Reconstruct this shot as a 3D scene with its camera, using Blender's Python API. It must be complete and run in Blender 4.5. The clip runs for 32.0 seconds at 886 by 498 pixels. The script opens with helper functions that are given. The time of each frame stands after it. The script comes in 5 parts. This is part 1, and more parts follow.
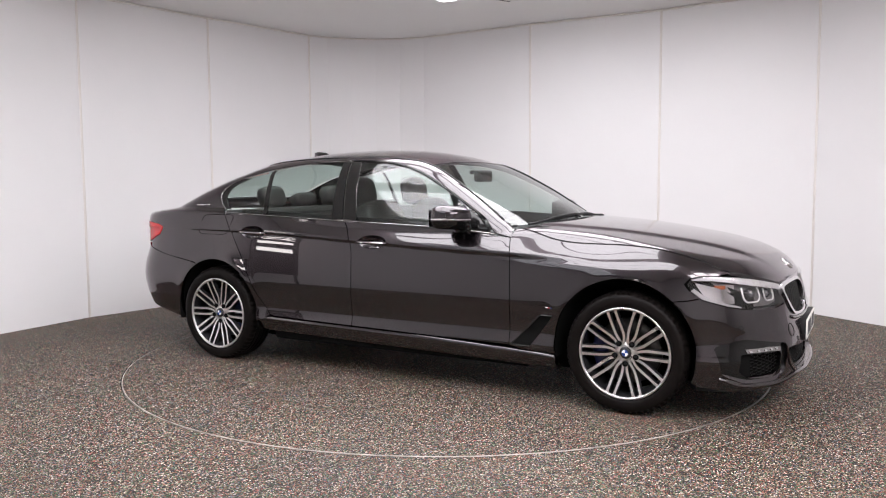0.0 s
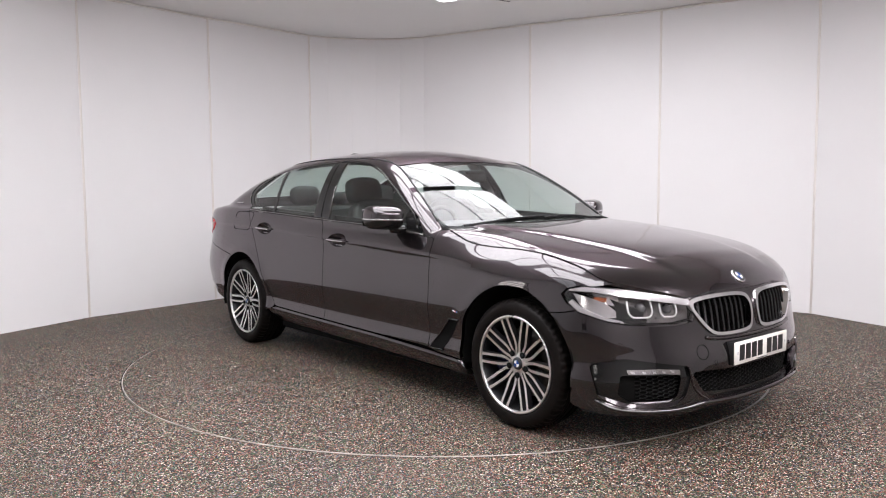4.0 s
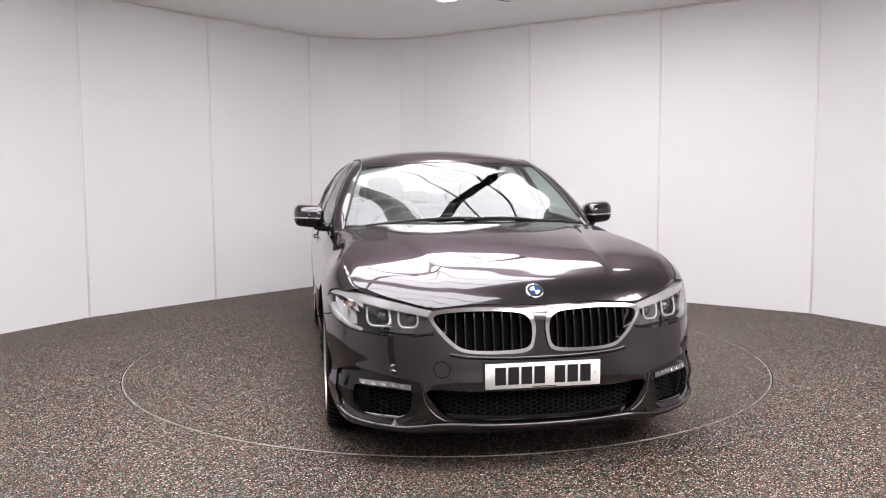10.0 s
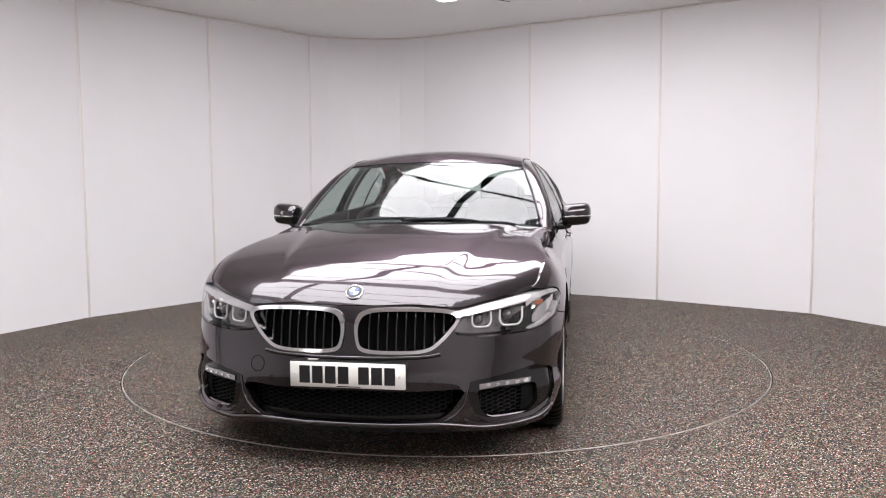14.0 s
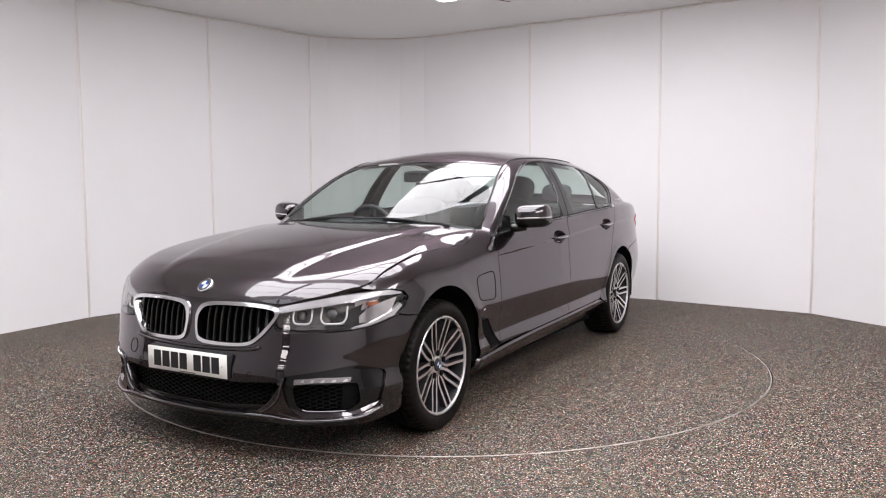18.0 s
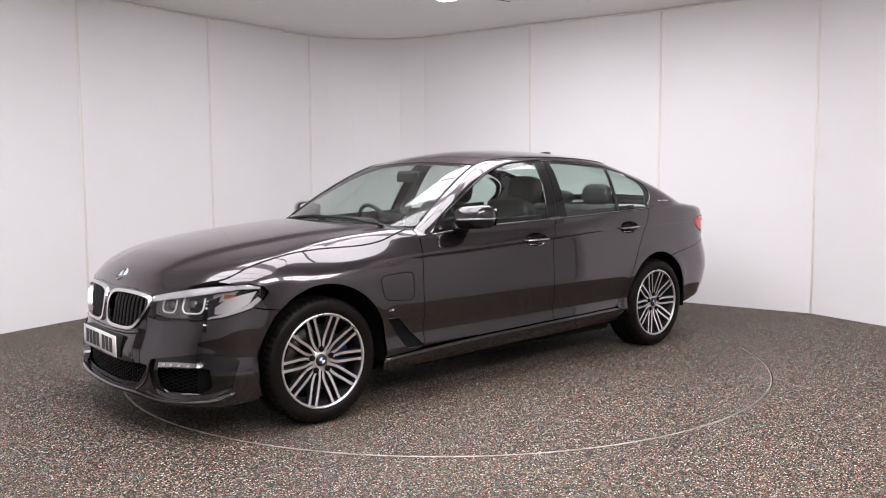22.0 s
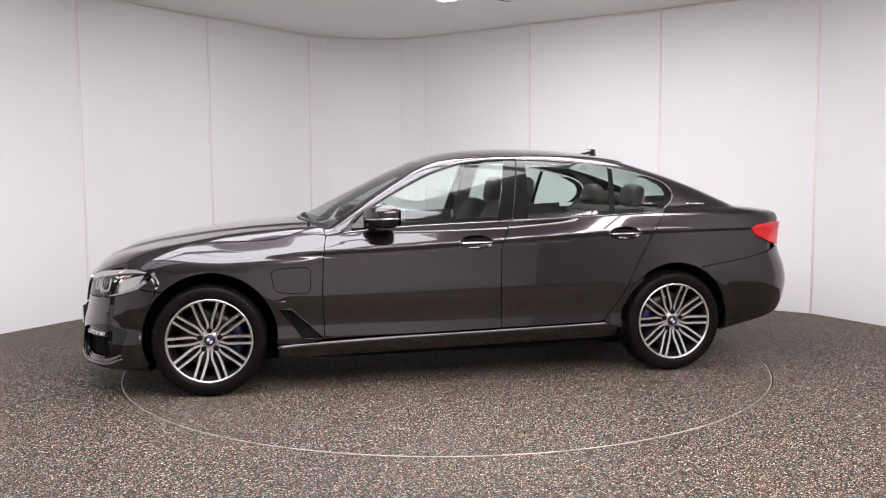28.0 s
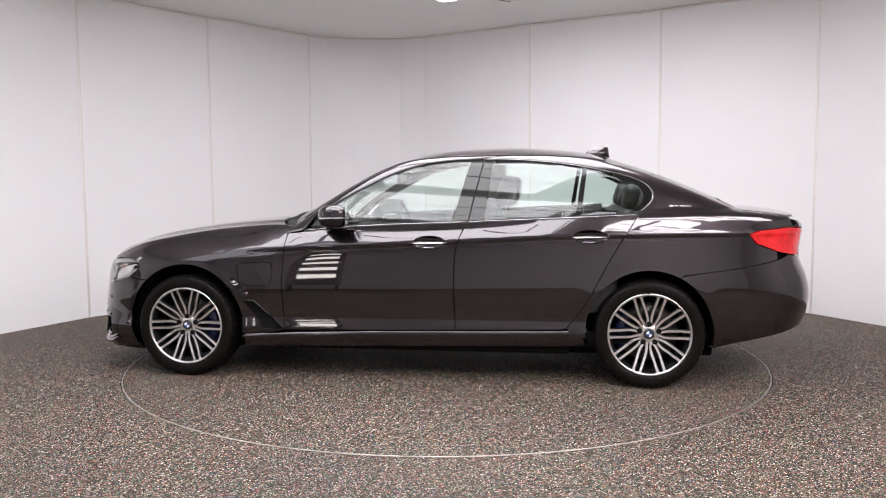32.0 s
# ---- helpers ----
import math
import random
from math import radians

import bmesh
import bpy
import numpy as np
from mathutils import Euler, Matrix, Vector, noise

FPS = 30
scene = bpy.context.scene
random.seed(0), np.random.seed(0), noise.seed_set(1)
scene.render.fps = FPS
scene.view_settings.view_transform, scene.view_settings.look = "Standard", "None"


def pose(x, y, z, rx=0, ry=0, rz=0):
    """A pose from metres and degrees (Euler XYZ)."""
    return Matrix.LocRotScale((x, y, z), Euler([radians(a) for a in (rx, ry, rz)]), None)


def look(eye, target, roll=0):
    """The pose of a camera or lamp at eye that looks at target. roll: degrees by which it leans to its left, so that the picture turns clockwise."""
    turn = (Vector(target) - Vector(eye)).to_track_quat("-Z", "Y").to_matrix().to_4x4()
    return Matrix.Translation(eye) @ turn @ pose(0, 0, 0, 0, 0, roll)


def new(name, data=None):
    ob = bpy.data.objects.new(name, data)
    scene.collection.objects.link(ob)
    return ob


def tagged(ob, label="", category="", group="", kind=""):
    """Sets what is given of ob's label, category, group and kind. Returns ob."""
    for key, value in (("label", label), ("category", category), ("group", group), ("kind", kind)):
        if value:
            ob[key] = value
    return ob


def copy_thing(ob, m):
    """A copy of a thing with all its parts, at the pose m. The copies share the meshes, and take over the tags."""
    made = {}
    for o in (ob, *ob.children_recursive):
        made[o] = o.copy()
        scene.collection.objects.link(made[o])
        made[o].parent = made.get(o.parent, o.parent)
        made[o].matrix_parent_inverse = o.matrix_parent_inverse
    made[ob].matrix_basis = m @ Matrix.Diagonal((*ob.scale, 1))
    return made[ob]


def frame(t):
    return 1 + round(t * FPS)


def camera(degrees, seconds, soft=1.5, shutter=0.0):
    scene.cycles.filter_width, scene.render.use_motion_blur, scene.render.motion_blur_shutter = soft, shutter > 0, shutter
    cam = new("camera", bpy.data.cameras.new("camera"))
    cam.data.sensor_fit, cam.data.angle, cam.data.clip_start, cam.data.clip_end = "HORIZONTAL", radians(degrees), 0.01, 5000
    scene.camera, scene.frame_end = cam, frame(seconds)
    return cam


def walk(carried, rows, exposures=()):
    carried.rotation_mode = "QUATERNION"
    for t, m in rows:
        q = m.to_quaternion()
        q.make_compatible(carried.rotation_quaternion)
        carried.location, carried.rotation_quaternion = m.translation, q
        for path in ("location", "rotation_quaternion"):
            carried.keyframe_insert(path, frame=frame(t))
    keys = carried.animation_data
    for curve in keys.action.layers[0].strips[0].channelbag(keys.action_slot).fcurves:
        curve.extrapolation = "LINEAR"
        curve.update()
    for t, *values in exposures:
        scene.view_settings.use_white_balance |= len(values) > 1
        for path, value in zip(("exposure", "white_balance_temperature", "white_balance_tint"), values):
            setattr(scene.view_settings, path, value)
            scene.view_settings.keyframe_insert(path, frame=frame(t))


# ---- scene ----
cam = camera(58.4, 32.0, soft=1.1)
EYE = (0.0, -5.809, 1.266)
TILT, YAW = radians(4.835), radians(-0.177)
AIM = (EYE[0] + math.sin(YAW) * math.cos(TILT), EYE[1] + math.cos(YAW) * math.cos(TILT), EYE[2] - math.sin(TILT))
walk(cam, [(0.0, look(EYE, AIM, -0.375)), (32.0, look(EYE, AIM, -0.375))])
scene.view_settings.exposure = 0.50

# ---- light: glowing ceiling light boxes over the turntable, added fill boxes, a plain hall beyond ----
CEILING = 3.03
world = bpy.data.worlds.new("hall")
scene.world = world
world.use_nodes = True
world.node_tree.nodes["Background"].inputs[0].default_value = (0.9, 0.93, 1.0, 1)
world.node_tree.nodes["Background"].inputs[1].default_value = 0.05


# ---- materials ----
class Nodes:
    def __init__(self, name):
        self.mat = bpy.data.materials.new(name)
        self.mat.use_nodes = True
        self.tree = self.mat.node_tree
        self.bsdf = self.tree.nodes["Principled BSDF"]

    def add(self, kind, **inputs):
        node = self.tree.nodes.new(kind)
        for key, value in inputs.items():
            node.inputs[key.replace("_", " ")].default_value = value
        return node

    def link(self, a, b):
        self.tree.links.new(a, b)

    def set(self, **inputs):
        for key, value in inputs.items():
            self.bsdf.inputs[key.replace("_", " ")].default_value = value
        return self

    def ramp(self, fac, stops, constant=False):
        node = self.tree.nodes.new("ShaderNodeValToRGB")
        if constant:
            node.color_ramp.interpolation = "CONSTANT"
        el = node.color_ramp.elements
        while len(el) < len(stops):
            el.new(0.5)
        for e, (at, col) in zip(el, stops):
            e.position = at
            e.color = (*col, 1) if len(col) == 3 else col
        self.link(fac, node.inputs[0])
        return node

    def coords(self, scale=1.0):
        tex = self.tree.nodes.new("ShaderNodeTexCoord")
        m = self.tree.nodes.new("ShaderNodeMapping")
        m.inputs["Scale"].default_value = (scale, scale, scale) if isinstance(scale, (int, float)) else scale
        self.link(tex.outputs["Object"], m.inputs[0])
        return m.outputs[0]

    def noise(self, scale, detail=3.0, rough=0.5, stretch=1.0):
        n = self.add("ShaderNodeTexNoise", Scale=scale, Detail=detail, Roughness=rough)
        self.link(self.coords(stretch), n.inputs["Vector"])
        return n.outputs[0]

    def vary(self, color, spread, scale, detail=3.0, stretch=1.0):
        """Base colour that drifts by noise about one tone."""
        lo = [c * (1 - spread) for c in color]
        hi = [min(1, c * (1 + spread)) for c in color]
        r = self.ramp(self.noise(scale, detail, 0.6, stretch), [(0.3, lo), (0.7, hi)])
        self.link(r.outputs[0], self.bsdf.inputs["Base Color"])
        return self

    def rough(self, lo, hi, scale):
        r = self.ramp(self.noise(scale, 4.0), [(0.3, (lo, lo, lo)), (0.7, (hi, hi, hi))])
        self.link(r.outputs[0], self.bsdf.inputs["Roughness"])
        return self

    def bump(self, scale, strength, distance=0.001, detail=3.0, stretch=1.0):
        b = self.add("ShaderNodeBump", Strength=strength, Distance=distance)
        self.link(self.noise(scale, detail, 0.5, stretch), b.inputs["Height"])
        self.link(b.outputs[0], self.bsdf.inputs["Normal"])
        return self


def make_paint():
    n = Nodes("metallic_grey_paint")
    n.set(Metallic=1.0, Specular_Tint=(0.7, 0.6, 0.65, 1), Roughness=0.27, Coat_Weight=1.0, Coat_Roughness=0.018, Coat_IOR=1.64)
    v = n.add("ShaderNodeTexVoronoi", Scale=1400.0)
    n.link(n.coords(), v.inputs["Vector"])
    r = n.ramp(v.outputs["Color"], [(0.0, (0.0200, 0.0165, 0.0188)), (1.0, (0.0440, 0.0365, 0.0415))])
    n.link(r.outputs[0], n.bsdf.inputs["Base Color"])
    return n.mat


PAINT = make_paint()
GLOSS_BLACK = Nodes("gloss_black_plastic").set(Base_Color=(0.006, 0.006, 0.006, 1), Roughness=0.06, Specular_IOR_Level=0.42).mat
BLACK = Nodes("matt_black_plastic").set(Specular_IOR_Level=0.3).vary((0.012, 0.012, 0.013), 0.3, 40).rough(0.45, 0.62, 60).mat
MESH_BLACK = Nodes("dark_mesh_plastic").set(Specular_IOR_Level=0.14).vary((0.005, 0.005, 0.005), 0.3, 40).rough(0.32, 0.5, 60).mat
# sheenless near-black, the shade of cavities and gaps put into the colour
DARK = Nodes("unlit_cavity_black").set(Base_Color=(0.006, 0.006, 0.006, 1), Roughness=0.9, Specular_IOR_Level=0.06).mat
CHROME = Nodes("bright_chrome").set(Base_Color=(0.78, 0.78, 0.79, 1), Metallic=1.0).rough(0.06, 0.14, 30).mat
SATIN = Nodes("satin_aluminium").set(Metallic=1.0).vary((0.80, 0.79, 0.79), 0.03, 6).rough(0.26, 0.34, 5).mat
FRAME_METAL = Nodes("bright_frame_metal").set(Metallic=1.0).vary((0.70, 0.69, 0.70), 0.04, 12).rough(0.09, 0.16, 12).mat
GUNMETAL = Nodes("dark_grey_lacquer").set(Metallic=0.5).vary((0.030, 0.030, 0.033), 0.2, 20).rough(0.28, 0.4, 50).mat
IRON = Nodes("brake_iron").set(Metallic=0.9).vary((0.09, 0.086, 0.083), 0.2, 30, stretch=(1, 6, 1)).rough(0.3, 0.5, 60).mat
BLUE = Nodes("blue_caliper_paint").set(Base_Color=(0.008, 0.014, 0.085, 1), Roughness=0.3, Coat_Weight=0.5).mat
RUBBER = Nodes("tyre_rubber").vary((0.0060, 0.0048, 0.0045), 0.25, 30).set(Specular_IOR_Level=0.10).rough(0.36, 0.52, 25).bump(60, 0.05, 0.0006).mat
LEATHER = Nodes("black_leather").vary((0.020, 0.019, 0.019), 0.2, 14).rough(0.42, 0.6, 50).bump(160, 0.05, 0.0002).mat
DASH = Nodes("grained_dashboard").vary((0.022, 0.022, 0.023), 0.15, 14).rough(0.55, 0.7, 50).bump(200, 0.05, 0.0002).mat
LINING = Nodes("grey_headlining").vary((0.17, 0.165, 0.16), 0.08, 60).set(Roughness=0.95).mat
PLATE = Nodes("white_reflective_sheet").vary((0.80, 0.79, 0.75), 0.02, 20).set(Roughness=0.35).mat
INK = Nodes("black_ink").set(Base_Color=(0.01, 0.01, 0.011, 1), Roughness=0.4).mat
BADGE_BLUE = Nodes("badge_blue").set(Base_Color=(0.015, 0.06, 0.26, 1), Roughness=0.15, Coat_Weight=1.0).mat
BADGE_WHITE = Nodes("badge_white").set(Base_Color=(0.75, 0.76, 0.78, 1), Roughness=0.2, Coat_Weight=1.0).mat
BADGE_RED = Nodes("badge_red").set(Base_Color=(0.45, 0.02, 0.03, 1), Roughness=0.2).mat
AMBER = Nodes("amber_reflector").set(Base_Color=(0.28, 0.085, 0.035, 1), Roughness=0.15, Coat_Weight=1.0).mat
SILVER = Nodes("lamp_reflector_silver").set(Base_Color=(0.80, 0.80, 0.81, 1), Metallic=1.0).rough(0.12, 0.25, 60).mat
LAMP_BOWL = Nodes("smoky_lamp_bowl").set(Metallic=0.5).vary((0.15, 0.143, 0.143), 0.25, 25).rough(0.25, 0.45, 40).mat
LAMP_SILVER = Nodes("frosted_silver").set(Metallic=0.25, Coat_Weight=0.5).vary((0.36, 0.35, 0.36), 0.08, 12).rough(0.25, 0.4, 40).mat
LAMP_WHITE = Nodes("milky_light_guide").set(Base_Color=(0.60, 0.60, 0.60, 1), Roughness=0.25, Coat_Weight=0.5).mat


def make_glass(name, tint):
    """A pane: mirror gloss over a tinted see-through sheet."""
    n = Nodes(name)
    t = n.tree
    gloss = t.nodes.new("ShaderNodeBsdfGlossy")
    gloss.inputs["Roughness"].default_value = 0.0
    sheer = t.nodes.new("ShaderNodeBsdfTransparent")
    sheer.inputs[0].default_value = (*tint, 1)
    face = t.nodes.new("ShaderNodeLayerWeight")
    face.inputs[0].default_value = 0.5
    power = t.nodes.new("ShaderNodeMath")
    power.operation = "POWER"
    power.inputs[1].default_value = 4.6
    lift = t.nodes.new("ShaderNodeMath")
    lift.operation = "MULTIPLY_ADD"
    lift.inputs[1].default_value = 0.93
    lift.inputs[2].default_value = 0.07
    mix = t.nodes.new("ShaderNodeMixShader")
    n.link(face.outputs["Facing"], power.inputs[0])
    n.link(power.outputs[0], lift.inputs[0])
    n.link(lift.outputs[0], mix.inputs[0])
    n.link(sheer.outputs[0], mix.inputs[1])
    n.link(gloss.outputs[0], mix.inputs[2])
    n.link(mix.outputs[0], t.nodes["Material Output"].inputs[0])
    return n.mat


GLASS = make_glass("green_tinted_glass", (0.77, 0.87, 0.83))
SCREEN_GLASS = make_glass("windscreen_glass", (0.80, 0.87, 0.845))
LENS = make_glass("clear_polycarbonate", (0.96, 0.96, 0.96))
PROJECTOR = Nodes("smoked_projector_glass").set(Base_Color=(0.05, 0.05, 0.055, 1), Roughness=0.08, Coat_Weight=1.0).mat
TRIM_METAL = Nodes("dark_polished_trim").set(Metallic=1.0).vary((0.42, 0.41, 0.41), 0.1, 30).rough(0.16, 0.26, 60).mat
MIRROR = Nodes("mirror_glass").set(Base_Color=(0.85, 0.86, 0.87, 1), Metallic=1.0, Roughness=0.01).mat
RED_LENS = Nodes("red_lamp_lens").set(Roughness=0.2, Coat_Weight=0.25, Specular_IOR_Level=0.3).vary((0.62, 0.014, 0.018), 0.25, 12).mat


def make_granules():
    """Bonded rubber crumb: black, brown, beige, green and red grains."""
    n = Nodes("speckled_rubber_crumb")
    c = n.coords()
    v = n.add("ShaderNodeTexVoronoi", Scale=195.0, Randomness=1.0)
    n.link(c, v.inputs["Vector"])
    sep = n.tree.nodes.new("ShaderNodeSeparateColor")
    n.link(v.outputs["Color"], sep.inputs[0])
    r = n.ramp(sep.outputs[0], [(0.0, (0.003, 0.003, 0.003)), (0.50, (0.018, 0.016, 0.014)), (0.58, (0.19, 0.095, 0.042)), (0.66, (0.27, 0.20, 0.13)),
                                (0.73, (0.060, 0.20, 0.085)), (0.79, (0.37, 0.085, 0.070)), (0.85, (0.11, 0.16, 0.26)), (0.89, (0.34, 0.31, 0.27)), (0.945, (0.74, 0.69, 0.62))], True)
    tint = n.ramp(n.noise(0.9, 4.0), [(0.3, (0.67, 0.65, 0.66)), (0.7, (0.80, 0.755, 0.71))])
    mul = n.tree.nodes.new("ShaderNodeMix")
    mul.data_type, mul.blend_type = "RGBA", "MULTIPLY"
    mul.inputs[0].default_value = 1.0
    n.link(r.outputs[0], mul.inputs[6])
    n.link(tint.outputs[0], mul.inputs[7])
    n.link(mul.outputs[2], n.bsdf.inputs["Base Color"])
    b = n.add("ShaderNodeBump", Strength=0.8, Distance=0.003)
    n.link(v.outputs["Distance"], b.inputs["Height"])
    b.invert = True
    n.link(b.outputs[0], n.bsdf.inputs["Normal"])
    n.set(Roughness=0.62, Specular_IOR_Level=0.35)
    return n.mat


GRANULES = make_granules()
WALL_PAINT = Nodes("white_wall_board").vary((0.78, 0.765, 0.775), 0.012, 1.3).rough(0.45, 0.6, 3).bump(5, 0.04, 0.004).mat
JOINT = Nodes("cream_joint_strip").vary((0.76, 0.72, 0.69), 0.03, 8).set(Roughness=0.5).mat
CEIL_PAINT = Nodes("white_ceiling_board").vary((0.88, 0.87, 0.865), 0.01, 1.0).set(Roughness=0.8).mat
# shade put into the colour: darker wall tone that dims reflections
DIM_WALL_PAINT = Nodes("shaded_hall_wall").vary((0.38, 0.37, 0.37), 0.1, 0.8).set(Roughness=0.8).mat
STEEL = Nodes("thin_steel_rim").set(Metallic=1.0).vary((0.36, 0.34, 0.32), 0.35, 7).rough(0.35, 0.6, 9).mat


def make_glow(name, color, strength):
    n = Nodes(name)
    e = n.tree.nodes.new("ShaderNodeEmission")
    e.inputs[0].default_value = (*color, 1)
    e.inputs[1].default_value = strength
    n.link(e.outputs[0], n.tree.nodes["Material Output"].inputs[0])
    return n.mat


PANEL_GLOW = make_glow("glowing_ceiling_sheet", (0.985, 0.968, 1.0), 6.1)
# fill light for walls and car front, from added boxes out of view
WARM_FILL_GLOW = make_glow("warm_fill_sheet", (1.01, 0.955, 0.985), 11.2)
COOL_FILL_GLOW = make_glow("cool_fill_sheet", (0.96, 0.968, 1.03), 1.6)
TUBE_GLOW = make_glow("lit_tube", (1.0, 0.93, 0.91), 8.5)


# ---- building helpers ----
def mesh_of(name, verts, faces, mat, smooth=True):
    me = bpy.data.meshes.new(name)
    me.from_pydata([tuple(map(float, v)) for v in verts], [], [tuple(map(int, f)) for f in faces])
    me.materials.append(mat)
    if smooth:
        me.polygons.foreach_set("use_smooth", [True] * len(me.polygons))
    me.update()
    return me


def part(name, data, mat, parent, label=""):
    """Links a bmesh, or (verts, faces), as one mesh object under a thing or a part."""
    if isinstance(data, bmesh.types.BMesh):
        me = bpy.data.meshes.new(name)
        data.to_mesh(me)
        data.free()
        me.materials.append(mat)
    elif isinstance(data, bpy.types.Mesh):
        me = data
    else:
        me = mesh_of(name, data[0], data[1], mat)
    ob = new(name, me)
    ob.parent = parent
    if label:
        tagged(ob, label)
    return ob


def box(lo, hi, bevel=0.0, seg=2, m=None):
    bm = bmesh.new()
    bmesh.ops.create_cube(bm, size=1.0)
    c = (Vector(lo) + Vector(hi)) / 2
    d = Vector(hi) - Vector(lo)
    bmesh.ops.transform(bm, matrix=Matrix.Translation(c) @ Matrix.Diagonal((*d, 1)), verts=bm.verts)
    if bevel:
        bmesh.ops.bevel(bm, geom=bm.edges[:], offset=bevel, segments=seg, profile=0.5, affect="EDGES")
        for f in bm.faces:
            f.smooth = True
    if m is not None:
        bmesh.ops.transform(bm, matrix=m, verts=bm.verts)
    return bm


def ring_mesh(profile, n=96, closed=True):
    """Turns a profile of (radius, offset) about the y axis."""
    P = np.array(profile)
    a = np.linspace(0, 2 * np.pi, n, endpoint=False)
    V = np.stack([np.cos(a)[:, None] * P[:, 0], np.repeat(P[:, 1][None], n, 0), np.sin(a)[:, None] * P[:, 0]], -1).reshape(-1, 3)
    k = len(P)
    F = []
    for i in range(n):
        for j in range(k if closed else k - 1):
            b, c = (i + 1) % n, (j + 1) % k
            F.append((i * k + j, i * k + c, b * k + c, b * k + j))
    return V, F


def tube(points, radius, sides=6, closed=False, squash=1.0):
    """A rod of round or flattened section along a line of points."""
    P = np.array(points, float)
    n = len(P)
    V, F = [], []
    for i in range(n):
        a, b = P[(i - 1) % n if closed else max(i - 1, 0)], P[(i + 1) % n if closed else min(i + 1, n - 1)]
        t = (b - a) / (np.linalg.norm(b - a) + 1e-9)
        u = np.cross(t, (0, 0, 1) if abs(t[2]) < 0.9 else (1, 0, 0))
        u /= np.linalg.norm(u) + 1e-9
        w = np.cross(u, t)
        for k in range(sides):
            q = 2 * np.pi * k / sides
            V.append(P[i] + radius * (np.cos(q) * u * squash + np.sin(q) * w))
    for i in range(n if closed else n - 1):
        for k in range(sides):
            a, b = i * sides, ((i + 1) % n) * sides
            F.append((a + k, a + (k + 1) % sides, b + (k + 1) % sides, b + k))
    if not closed:
        F.append(tuple(range(sides))[::-1])
        F.append(tuple(range((n - 1) * sides, n * sides)))
    return V, F


def slab(outline, z0, z1):
    """A flat plate between two heights."""
    n = len(outline)
    V = [(x, y, z0) for x, y in outline] + [(x, y, z1) for x, y in outline]
    F = [tuple(range(n))[::-1], tuple(range(n, 2 * n))] + [(i, (i + 1) % n, n + (i + 1) % n, n + i) for i in range(n)]
    return V, F


def smooth_line(points, per=8, closed=False):
    """A soft curve through the points."""
    P = np.array(points, float)
    n = len(P)
    out = []
    for i in range(n if closed else n - 1):
        if closed:
            a, b, c, d = P[(i - 1) % n], P[i], P[(i + 1) % n], P[(i + 2) % n]
        else:
            a, b, c, d = P[max(i - 1, 0)], P[i], P[i + 1], P[min(i + 2, n - 1)]
        for s in np.linspace(0, 1, per, endpoint=False):
            out.append(0.5 * (2 * b + (c - a) * s + (2 * a - 5 * b + 4 * c - d) * s ** 2 + (3 * b - a - 3 * c + d) * s ** 3))
    if not closed:
        out.append(P[-1])
    return np.array(out)


# ---- the room ----
WALL_PLAN = [(-4.62, -0.9), (-3.40, 1.67), (-2.52, 2.80), (-1.62, 3.84), (-0.25, 4.06), (0.97, 3.27), (2.25, 2.57), (3.46, 1.64), (4.45, -0.4)]


def wall_line():
    P = [Vector(p) for p in WALL_PLAN]
    corner = [(-1.62, 3.84), (-1.42, 3.985), (-1.15, 4.09), (-0.85, 4.135), (-0.55, 4.125), (-0.25, 4.03)]
    return [tuple(p) for p in P[:3]] + corner + [tuple(p) for p in P[5:]]


